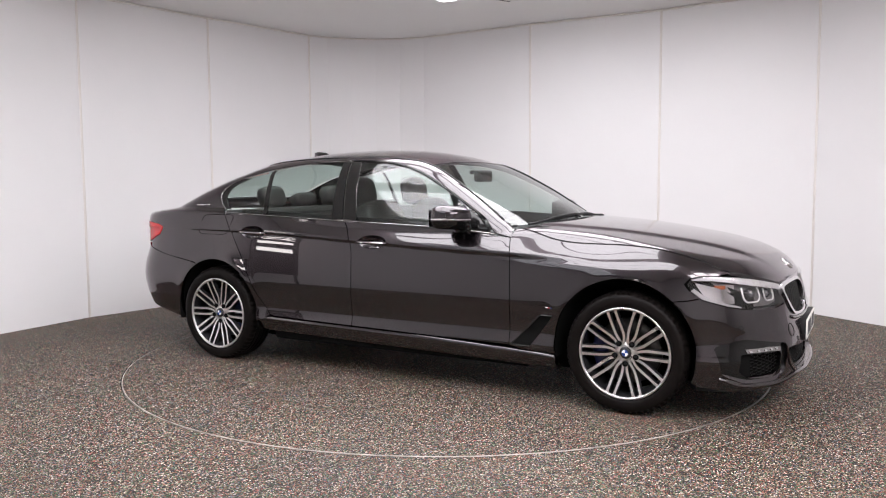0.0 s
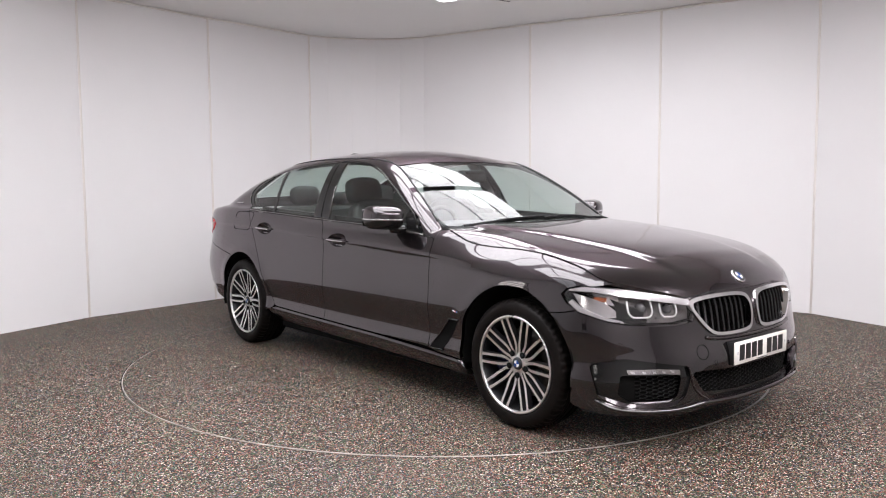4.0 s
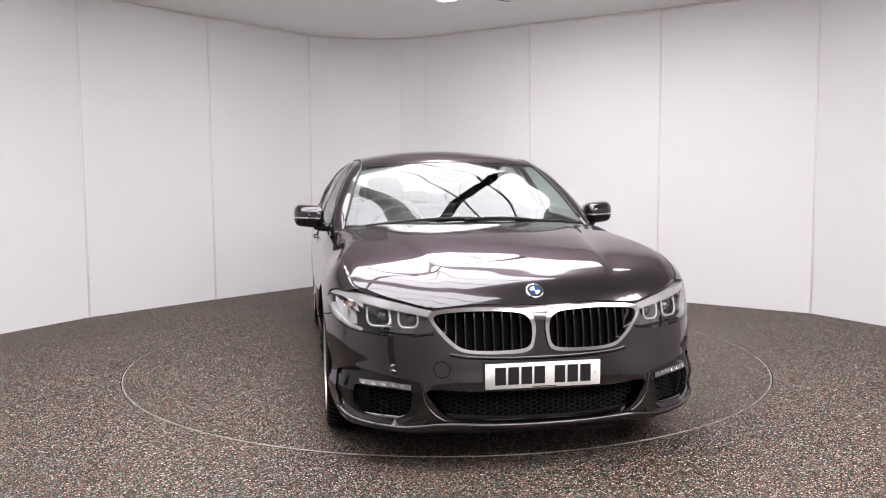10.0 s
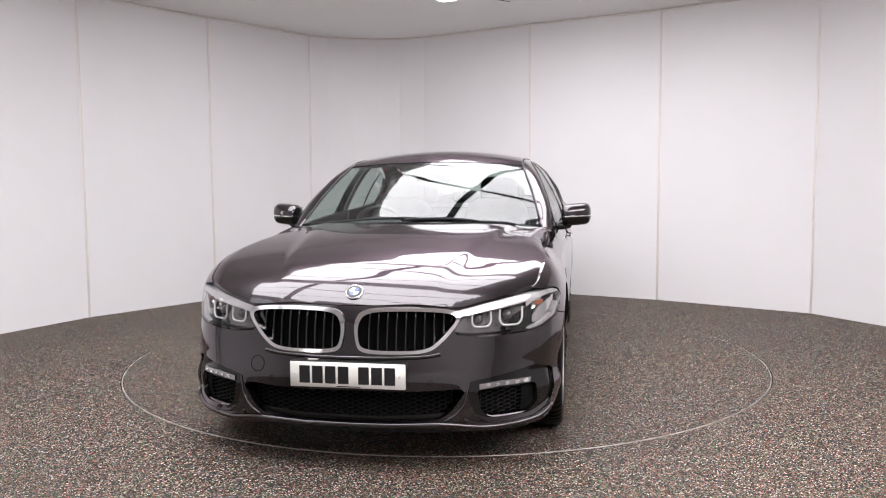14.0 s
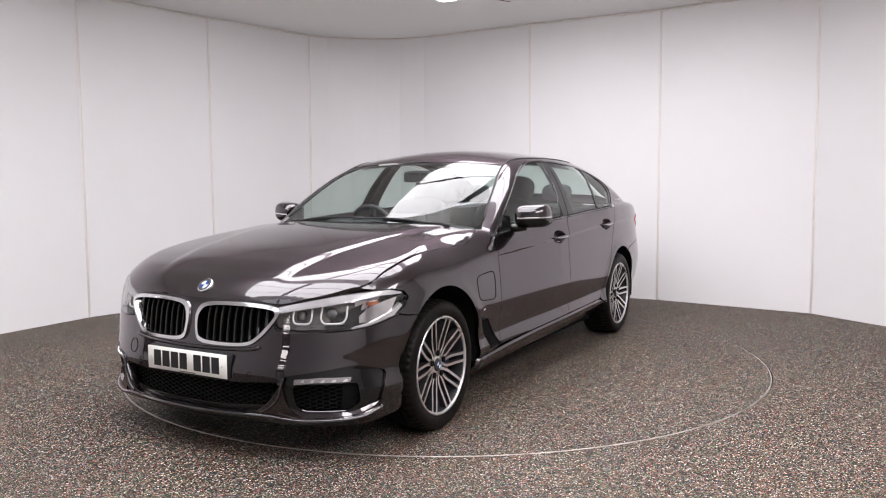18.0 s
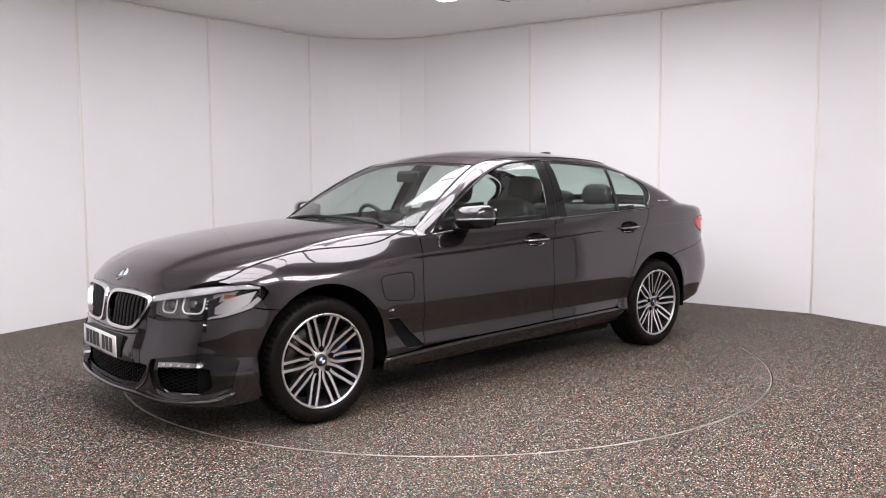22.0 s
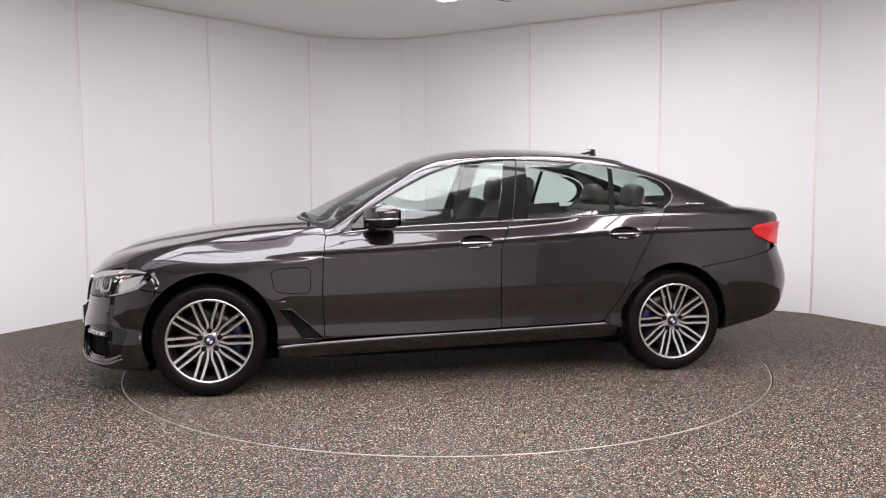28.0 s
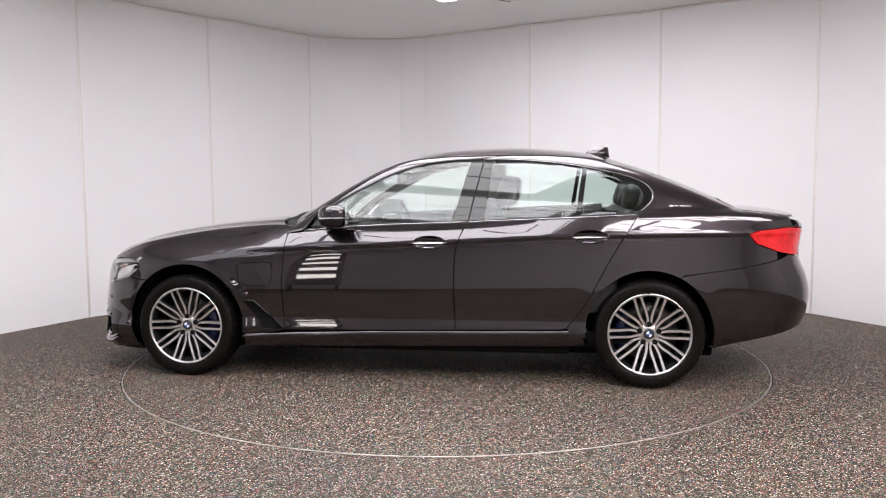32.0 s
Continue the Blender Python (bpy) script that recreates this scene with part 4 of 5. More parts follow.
def spoke_mesh(side):
    """One slim arm of a forked spoke, along +x before it is turned."""
    lean = 0.004 if side > 0 else 0.0
    P = [(0.034, 0.0035 * side, 0.080), (0.055, 0.006 * side, 0.083), (0.075, 0.0115 * side + lean, 0.085), (0.100, 0.0175 * side + lean, 0.0875), (0.13, 0.0205 * side + lean * 0.5, 0.091), (0.17, 0.0212 * side, 0.098), (0.215, 0.0210 * side, 0.106), (0.244, 0.0205 * side, 0.1105)]
    P = smooth_line(P, 5)
    V, F = [], []
    for i, (r, s, y) in enumerate(P):
        h = 0.0072 + 0.0012 * max(0, (0.09 - r) / 0.05) + 0.0030 * max(0, (r - 0.21) / 0.035) ** 2
        V += [(r, y, s - h), (r, y, s + h), (r, y - 0.03, s + h + 0.003), (r, y - 0.03, s - h - 0.003)]
    for i in range(len(P) - 1):
        a, b = 4 * i, 4 * i + 4
        F += [(a + k, a + (k + 1) % 4, b + (k + 1) % 4, b + k) for k in range(4)]
    return np.array(V), F


def build_wheels():
    def spun(V, deg):
        a = radians(deg)
        c, s = math.cos(a), math.sin(a)
        return np.stack([V[:, 0] * c - V[:, 2] * s, V[:, 1], V[:, 0] * s + V[:, 2] * c], 1)
    meshes = {}
    for x, y, flip in [(0.0, 0.795, 1), (0.0, -0.795, -1), (-WHEELBASE, 0.795, 1), (-WHEELBASE, -0.795, -1)]:
        w = build_wheel("wheel")
        w.parent = car
        w.matrix_basis = pose(x, y, HUB, 0, 0, 0 if flip > 0 else 180)
        for k in range(10):
            for sd in (-1, 1):
                if ("s", k, sd) not in meshes:
                    V, F = spoke_mesh(sd)
                    me = meshes["s", k, sd] = mesh_of("spoke", spun(V, 36 * k), F, SATIN, smooth=False)
                    me.materials.append(GUNMETAL)
                    me.polygons.foreach_set("material_index", [0 if i % 4 == 0 else 1 for i in range(len(F))])
                part("spoke", meshes["s", k, sd], SATIN, w)
        part("hub", ring_mesh([(0.0, 0.084), (0.036, 0.084), (0.062, 0.079), (0.066, 0.06), (0.0, 0.05)], 40), SATIN, w, "machined hub centre")
        for k in range(5):
            a = radians((90 if flip > 0 else 270) + 72 * k)
            V, F = ring_mesh([(0.0, 0.0), (0.0150, 0.0), (0.0160, 0.006), (0.0, 0.006)], 16)
            part("wheel_bolt", ([(p[0] + 0.060 * math.cos(a), p[1] + 0.085, p[2] + 0.060 * math.sin(a)) for p in V], F), DARK, w, "recessed black wheel bolt")
        cap = ring_mesh([(0.0, 0.094), (0.024, 0.093), (0.031, 0.090), (0.034, 0.082), (0.0, 0.080)], 32)
        part("hub_cap", cap, GUNMETAL, w, "round hub cap with blue and white badge")
        badge_quarters(w, (0, 0.0945, 0), (1, 0, 0), (0, 0, 1), 0.018)
        part("brake_disc", ring_mesh([(0.07, 0.02), (0.178, 0.02), (0.18, 0.01), (0.18, -0.012), (0.07, -0.012)], 64), IRON, w, "steel brake disc")
        part("brake_hat", ring_mesh([(0.0, 0.05), (0.075, 0.05), (0.08, 0.018), (0.0, 0.01)], 40), GUNMETAL, w)
        V, F = ring_mesh([(0.115, 0.045), (0.19, 0.045), (0.205, 0.02), (0.205, -0.03), (0.115, -0.03)], 96)
        keep = []
        lo, hi = ((150, 215) if x == 0 else (-32, 40))
        if flip < 0:
            lo, hi = 180 - hi, 180 - lo
        V = np.array(V)
        for f in F:
            c = V[list(f)].mean(0)
            g = math.degrees(math.atan2(c[2], c[0])) % 360
            if lo <= g <= hi or lo <= g - 360 <= hi:
                keep.append(f)
        part("caliper", (V, keep), BLUE, w, "blue painted brake caliper")
        # added disc that closes the wheel with painted shade
        part("wheel_cover", ring_mesh([(0.0, -0.05), (0.22, -0.05), (0.22, -0.09), (0.0, -0.09)], 48), DARK, w, "near-black disc for the shade inside the wheel")


def badge_quarters(parent, c, u, v, r):
    c, u, v = np.array(c, float), np.array(u, float), np.array(v, float)
    for q in range(4):
        a = np.linspace(q * np.pi / 2, (q + 1) * np.pi / 2, 7)
        V = [c] + [c + r * (np.cos(t) * u + np.sin(t) * v) for t in a]
        F = [tuple([0] + list(range(1, 8)))]
        nrm = np.cross(u, v)
        V += [p - nrm * 0.001 * np.sign(nrm @ c) for p in V]
        part("badge_quarter", (V, F), BADGE_BLUE if q % 2 else BADGE_WHITE, parent)


build_wheels()


def build_under():
    """Linings behind the skin, cavity black for the shade there: floor pan, wheel wells, inner sides."""
    o = np.concatenate([[(0.62, 0.22), (0.62, 0.66), (0.2, 0.85), (-0.7, 0.90)], column(np.linspace(-0.75, -2.9, 30), belt) - [0, 0.05], [(-3.6, 0.98), (-3.75, 0.95), (-3.75, 0.40), (-3.36, 0.30)],
                        arc(ARCH[1][0], ARCH[1][1], 0.40, 0, 180, 24) - [0, 0.0], [(-2.6, 0.24), (-0.45, 0.22)], arc(ARCH[0][0], ARCH[0][1], 0.40, 180, 0, 24), [(0.4, 0.22)]])
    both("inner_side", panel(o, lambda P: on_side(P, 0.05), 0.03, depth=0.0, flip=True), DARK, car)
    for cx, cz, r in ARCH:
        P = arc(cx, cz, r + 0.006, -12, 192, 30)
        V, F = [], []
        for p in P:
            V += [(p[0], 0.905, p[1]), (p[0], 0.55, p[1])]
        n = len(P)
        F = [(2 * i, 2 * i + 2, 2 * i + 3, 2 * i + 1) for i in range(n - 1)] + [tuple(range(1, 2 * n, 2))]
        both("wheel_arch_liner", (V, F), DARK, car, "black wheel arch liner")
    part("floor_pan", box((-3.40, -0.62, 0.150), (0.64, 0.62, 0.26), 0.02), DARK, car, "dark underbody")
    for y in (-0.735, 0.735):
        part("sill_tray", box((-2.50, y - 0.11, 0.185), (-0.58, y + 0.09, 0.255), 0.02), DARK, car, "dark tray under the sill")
    part("front_bulkhead", box((0.30, -0.68, 0.22), (0.62, 0.68, 0.66), 0.05), DARK, car, "near-black block for the shade behind the nose")


build_under()


# ---- the car's front: lamps, grille, plate ----
def front_part(name, outline_yz, inset, mat, parent, label="", holes=(), depth=0.012, step=(0.010, 0.008), mirror=True, smooth=4):
    s = on_end(True, inset)
    loop = end_angle(True, smooth_line(outline_yz, smooth, True) if smooth else np.array(outline_yz, float))
    hs = [end_angle(True, smooth_line(h, smooth, True) if smooth else h) for h in holes]
    d = panel(loop, s, step, hs, depth, to_centre(0.0))
    d = (d[0], fix_winding(d, (0.0, 0.0, 0.45)))
    return both(name, d, mat, parent, label) if mirror else [part(name, d, mat, parent, label)]


def fix_winding(d, centre):
    """Faces of a sheet turned to look away from a point."""
    V, F = np.array(d[0]), d[1]
    a = 0.0
    for f in F[: max(1, len(F) // 3)]:
        p = V[list(f)]
        n = np.cross(p[1] - p[0], p[2] - p[0])
        a += n @ (p.mean(0) - np.array(centre))
    return [tuple(f)[::-1] for f in F] if a < 0 else F


def hex_mesh(y0, y1, z0, z1, size, inset, poly, thick=0.0032):
    """Honeycomb bars over part of the nose."""
    V, F = [], []
    s = on_end(True, inset)
    h = size * math.sqrt(3) / 2
    row = 0
    z = z0
    while z < z1:
        y = y0 + (size * 0.75 if row % 2 else 0)
        while y < y1:
            c = np.array([[y, z]])
            if inside(c, np.array(poly))[0]:
                a = np.radians(np.arange(0, 360, 60))
                ring = np.stack([y + size / 2 * np.cos(a) * 1.02, z + size / 2 * np.sin(a) * 0.62], 1)
                P = s(end_angle(True, ring))
                v, f = tube(P, thick, 4, closed=True)
                F += [tuple(len(V) + k for k in q) for q in f]
                V += list(v)
            y += size * 1.5
        z += size * 0.27
        row += 1
    return V, F


def build_nose():
    # kidney grilles: frame, dark backing, slats
    front_part("grille_frame", KID_OUT, -0.012, FRAME_METAL, FRONT_BUMPER, "chrome kidney grille frame", holes=[KID_IN], depth=0.035, step=(0.006, 0.005))
    mid = np.array(KID_IN) * 0.7 + np.array(KID_OUT) * 0.3
    front_part("grille_backing", mid, 0.045, DARK, FRONT_BUMPER, "black grille backing", depth=0.0, step=(0.02, 0.02))
    ys = np.linspace(0.085, 0.415, 9)
    loop = smooth_line(KID_IN, 4, True)
    for y in ys:
        zs = [z for z in np.linspace(0.53, 0.71, 60) if inside(np.array([[y, z]]), loop)[0]]
        zz = np.linspace(zs[0] - 0.008, zs[-1] + 0.008, 8)
        P = on_end(True, 0.012)(end_angle(True, [(y, z) for z in zz]))
        V, F = [], []
        for p in P:
            for dx, dy in ((0.004, 0.0), (0.0, 0.0045), (-0.03, 0.0045), (-0.03, -0.0045), (0.0, -0.0045)):
                V.append((p[0] + dx, p[1] + dy, p[2]))
        for i in range(len(P) - 1):
            for q in range(5):
                F.append((5 * i + q, 5 * i + (q + 1) % 5, 5 * i + 5 + (q + 1) % 5, 5 * i + 5 + q))
        both("grille_slat", (V, F), GLOSS_BLACK, FRONT_BUMPER, "gloss black grille slat")
    # lower intake
    whole = mirror_loop(INTAKE)
    front_part("intake_backing", whole, 0.075, DARK, FRONT_BUMPER, "black intake backing", depth=0.0, step=(0.02, 0.02), mirror=False, smooth=3)
    shrunk = whole * [0.97, 1]
    part("intake_mesh", hex_mesh(-0.49, 0.49, 0.225, 0.372, 0.036, 0.050, shrunk), MESH_BLACK, FRONT_BUMPER, "black honeycomb intake mesh")
    front_part("intake_bar", [(-0.44, 0.262), (-0.2, 0.247), (0.2, 0.247), (0.44, 0.262), (0.40, 0.238), (0.2, 0.226), (-0.2, 0.226), (-0.40, 0.238)], 0.030, GLOSS_BLACK, FRONT_BUMPER, "gloss black lower bar", mirror=False, smooth=3, step=(0.012, 0.006))
    # fog lamp recesses
    F0 = np.array(FOG)
    c = F0.mean(0)
    inner = FOG_HOLE
    front_part("fog_surround", (F0 - c) * 1.03 + c, 0.014, GLOSS_BLACK, FRONT_BUMPER, "gloss black fog lamp surround", holes=[inner], depth=0.04, smooth=0)
    front_part("fog_backing", (F0 - c) * 0.95 + c, 0.070, DARK, FRONT_BUMPER, "black recess backing", depth=0.0, step=(0.02, 0.02), smooth=0)
    d = hex_mesh(0.53, 0.87, 0.225, 0.42, 0.034, 0.042, inner)
    both("fog_mesh", d, MESH_BLACK, FRONT_BUMPER, "black honeycomb mesh")
    front_part("fog_lamp", [(0.572, 0.362), (0.660, 0.371), (0.785, 0.372), (0.790, 0.392), (0.670, 0.394), (0.572, 0.385)], 0.008, TRIM_METAL, FRONT_BUMPER, "slim silver LED fog lamp", smooth=0, depth=0.02, step=(0.006, 0.006))
    for y in (0.60, 0.64, 0.68, 0.72, 0.76):
        front_part("fog_lens", [(y, 0.374), (y + 0.014, 0.375), (y + 0.018, 0.385), (y + 0.005, 0.385)], 0.004, SILVER, FRONT_BUMPER, "bright faceted lens", smooth=0, depth=0.004, step=(0.004, 0.004))
    # blade beside the intake
    P = on_end(True, -0.006)(end_angle(True, smooth_line([(0.524, 0.392), (0.518, 0.37), (0.505, 0.31), (0.47, 0.262), (0.42, 0.232)], 5)))
    both("intake_edge", tube(P - [0.005, 0, 0], 0.006, 6), PAINT, FRONT_BUMPER, "painted edge of the intake")
    # painted blade under the fog lamp and along the chin
    P = on_end(True, -0.004)(end_angle(True, smooth_line([(0.865, 0.240), (0.80, 0.203), (0.62, 0.193), (0.52, 0.203), (0.42, 0.216), (0.20, 0.212), (0.0, 0.210)], 6)))
    P = np.concatenate([P, (P * [1, -1, 1])[::-1][1:]])
    part("bumper_blade", tube(P, 0.012, 8), PAINT, FRONT_BUMPER, "painted blade along the bumper's foot")
    # shelf below each fog lamp recess: a painted wing that slopes out to the blade
    ys = np.linspace(0.505, 0.868, 30)
    high = np.interp(ys, [0.505, 0.53, 0.57, 0.63, 0.78, 0.83, 0.868], [0.335, 0.300, 0.268, 0.246, 0.244, 0.262, 0.282])
    low = np.interp(ys, [0.505, 0.53, 0.62, 0.80, 0.868], [0.212, 0.206, 0.196, 0.204, 0.240])
    rows = []
    for f, inset in smooth_line([(0.0, 0.042), (0.08, 0.022), (0.45, 0.010), (0.82, -0.002), (0.95, -0.006), (1.05, 0.0), (1.12, 0.016)], 3):
        rows.append(on_end(True, inset)(end_angle(True, np.stack([ys, high + (low - high) * f], 1))))
    n = len(ys)
    d = (np.concatenate(rows), [(k * n + i, k * n + i + 1, k * n + n + i + 1, k * n + n + i) for k in range(len(rows) - 1) for i in range(n - 1)])
    both("bumper_shelf", (d[0], fix_winding(d, (0.0, 0.0, 0.3))), PAINT, FRONT_BUMPER, "painted shelf below the fog lamp")
    ang = np.linspace(-1.15, 1.15, 60)
    rows = [on_end(True, inset)(np.stack([ang, 0 * ang + z], 1)) for z, inset in ((0.215, 0.07), (0.185, 0.055), (0.155, 0.050), (0.150, 0.065), (0.150, 0.25))]
    n = len(ang)
    d = (np.concatenate(rows), [(k * n + i, k * n + i + 1, k * n + n + i + 1, k * n + n + i) for k in range(4) for i in range(n - 1)])
    part("front_splitter", (d[0], fix_winding(d, (0.0, 0.0, 0.3))), BLACK, FRONT_BUMPER, "black plastic lip under the bumper")
    # tow cover and parking sensors
    def disc_on_nose(y, z, r, mat, name, label, ring=False):
        a = np.linspace(0, 2 * np.pi, 25)[:-1]
        P = on_end(True, -0.0008)(end_angle(True, np.stack([y + r * np.cos(a), z + r * np.sin(a)], 1)))
        if ring:
            return part(name, tube(P, 0.0016, 4, closed=True), mat, FRONT_BUMPER, label)
        n = len(P)
        return part(name, (np.concatenate([P, P - [0.004, 0, 0]]), [tuple(range(n))[::-1]] + [(i, (i + 1) % n, n + (i + 1) % n, n + i) for i in range(n)]), mat, FRONT_BUMPER, label)
    disc_on_nose(-0.437, 0.455, 0.034, DARK, "tow_cover", "round tow eye cover seam", True)
    for y, z in ((0.36, 0.400), (-0.36, 0.400), (0.80, 0.505), (-0.80, 0.505)):
        disc_on_nose(y, z, 0.010, GLOSS_BLACK, "parking_sensor", "small round parking sensor", True)
    # crease under the grille
    P = on_end(True, -0.001)(end_angle(True, smooth_line([(-0.40, 0.520), (-0.30, 0.507), (0.0, 0.500), (0.30, 0.507), (0.40, 0.520)], 6)))
    part("grille_lip", tube(P, 0.010, 6), PAINT, FRONT_BUMPER, "painted lip below the grille")
    # number plate: white sheet, two groups of plain dark bars
    plate = part("number_plate", box((0.843, -0.26, 0.3735), (0.850, 0.26, 0.4845), 0.002, 1), PLATE, car, "white number plate with plain dark bars")
    x = -0.217
    for k in range(7):
        y = x + 0.0585 * k + (0.033 if k > 3 else 0.0)
        part("plate_bar", box((0.850, y - 0.0, 0.391), (0.8508, y + 0.048, 0.468), 0, 1), INK, plate, "plain dark bar")
    part("plate_small_bar", box((0.850, -0.05, 0.377), (0.8506, 0.06, 0.381), 0, 1), INK, plate, "thin grey print bar")
    for y in (-0.235, 0.235):
        part("plate_screw", box((0.850, y - 0.006, 0.424), (0.852, y + 0.006, 0.436), 0.001, 1), BADGE_WHITE, plate, "white screw cap")
    part("plate_holder", box((0.80, -0.262, 0.372), (0.8428, 0.262, 0.486), 0.004, 1), BLACK, car, "black plate holder")
    # bonnet badge
    q = on_top(np.array([(0.712, 0.0)]))[0]
    e = on_top(np.array([(0.692, 0.0), (0.732, 0.0)]))
    u = (e[1] - e[0]) / np.linalg.norm(e[1] - e[0])
    n = np.cross(u, (0, 1, 0))
    n = n * np.sign(n[2])
    def ring_at(c, r, lift, sides=32):
        a = np.linspace(0, 2 * np.pi, sides, endpoint=False)
        return [c + n * lift + r * (np.cos(t) * u + np.sin(t) * np.array((0, 1.0, 0))) for t in a]
    V = ring_at(q, 0.041, 0.0) + ring_at(q, 0.041, 0.005) + ring_at(q, 0.037, 0.007) + ring_at(q, 0.024, 0.0065)
    F = []
    for k in range(3):
        F += [(k * 32 + i, k * 32 + (i + 1) % 32, k * 32 + 32 + (i + 1) % 32, k * 32 + 32 + i) for i in range(32)]
    badge = part("bonnet_badge", (V, F), CHROME, car, "round badge with blue and white quarters")
    V = ring_at(q, 0.036, 0.0075) + ring_at(q, 0.023, 0.0075)
    part("badge_band", (V, [(i, (i + 1) % 32, 32 + (i + 1) % 32, 32 + i) for i in range(32)]), INK, badge, "dark band")
    badge_quarters(badge, q + n * 0.0078, u, (0, 1, 0), 0.023)


def build_headlamps():
    loop = angled(LAMP)
    cx = np.array([math.atan2(0.70, 0.60), 0.67])
    def sheet(name, outline, inset, mat, parent, label, depth=0.01, holes=(), step=(0.010, 0.007)):
        d = panel(outline, on_end(True, inset), step, holes, depth, to_centre(0.0))
        d = (d[0], fix_winding(d, (0.0, 0.0, 0.65)))
        return d
    # housing
    for sgn in (1, -1):
        flip = (lambda d: d) if sgn > 0 else mirrored
        house = part("headlamp", flip(sheet("h", (loop - cx) * 0.99 + cx, 0.060, GUNMETAL, car, "", depth=0.0)), LAMP_BOWL, car, "clear headlamp with silver light rings")
        # silver brow along the top edge
        top = angled(LAMP[1:9])
        low = angled([(0.735, 0.462, 0.672), (0.69, 0.56, 0.692), (0.62, 0.68, 0.713), (0.54, 0.76, 0.731), (0.44, 0.84, 0.748), (0.345, 0.885, 0.748)])
        part("lamp_brow", flip(sheet("b", np.concatenate([top, low]), 0.006, SILVER, car, "", depth=0.03)), LAMP_SILVER, house, "satin silver upper light bar")
        # lower silver edge
        bot = angled(LAMP[13:])
        up = angled([(0.360, 0.888, 0.705), (0.405, 0.876, 0.672), (0.515, 0.824, 0.628), (0.570, 0.780, 0.613)])
        part("lamp_edge", flip(sheet("e", np.concatenate([bot, up]), 0.010, SILVER, car, "", depth=0.02)), LAMP_SILVER, house, "silver lower edge")
        # bright reflector in the outer corner
        for out, deep in (([(0.362, 0.886, 0.735), (0.43, 0.858, 0.720), (0.50, 0.822, 0.698), (0.545, 0.792, 0.660), (0.550, 0.795, 0.628), (0.515, 0.824, 0.628), (0.405, 0.876, 0.672)], 0.024),
                          ([(0.44, 0.848, 0.738), (0.54, 0.770, 0.722), (0.555, 0.782, 0.672), (0.49, 0.832, 0.698)], 0.040)):
            part("lamp_reflector", flip(sheet("r", angled(out), deep, SILVER, car, "", depth=0.02)), FRAME_METAL, house, "bright faceted reflector")
        # amber corner reflector
        am = angled([(0.455, 0.845, 0.722), (0.505, 0.812, 0.720), (0.508, 0.817, 0.702), (0.46, 0.850, 0.700)])
        part("side_marker", flip(sheet("a", am, 0.030, AMBER, car, "", depth=0.01)), AMBER, house, "amber side reflector")
        # two projector lenses with rings
        for y, z, r in ((0.712, 0.668, 0.040), (0.585, 0.661, 0.034)):
            sq = round_poly([(y - 1.22 * r, z + 0.85 * r), (y - 1.22 * r, z - 0.45 * r), (y - 0.85 * r, z - 0.98 * r), (y + 0.85 * r, z - 0.98 * r), (y + 1.22 * r, z - 0.45 * r), (y + 1.22 * r, z + 0.85 * r)], 0.012)[5:-5]
            sq = np.concatenate([[(y - 1.18 * r, z + 0.95 * r)], sq, [(y + 1.18 * r, z + 0.95 * r)]])
            P = on_end(True, 0.026)(end_angle(True, sq))
            part("light_ring", flip(tube(P, 0.0048, 6)), LAMP_WHITE, house, "white angular light ring")
            c = on_end(True, 0.055)(end_angle(True, [(y, z)]))[0]
            bm = bmesh.new()
            bmesh.ops.create_uvsphere(bm, u_segments=20, v_segments=12, radius=r * 0.74)
            for f in bm.faces:
                f.smooth = True
            bmesh.ops.transform(bm, matrix=Matrix.Translation((c[0], c[1] * sgn, c[2])), verts=bm.verts)
            part("projector", bm, PROJECTOR, house, "dark glass projector lens")
        ob = part("lamp_lens", flip(sheet("l", loop, -0.001, LENS, car, "", depth=0.012)), LENS, house, "clear polycarbonate cover")
        ob.visible_shadow = False


build_nose()
build_headlamps()


# ---- flanks: handles, mirrors, flaps, badges ----
def side_strip(points, r, mat, parents, name, label, off=0.001, closed=False, squash=1.0, sides=5):
    P = on_side(np.array(points, float))
    P[:, 1] += off
    d = tube(P, r, sides, closed=closed, squash=squash)
    for k, p in enumerate(parents):
        if p is not None:
            part(name, d if k == 0 else mirrored(d), mat, p, label)


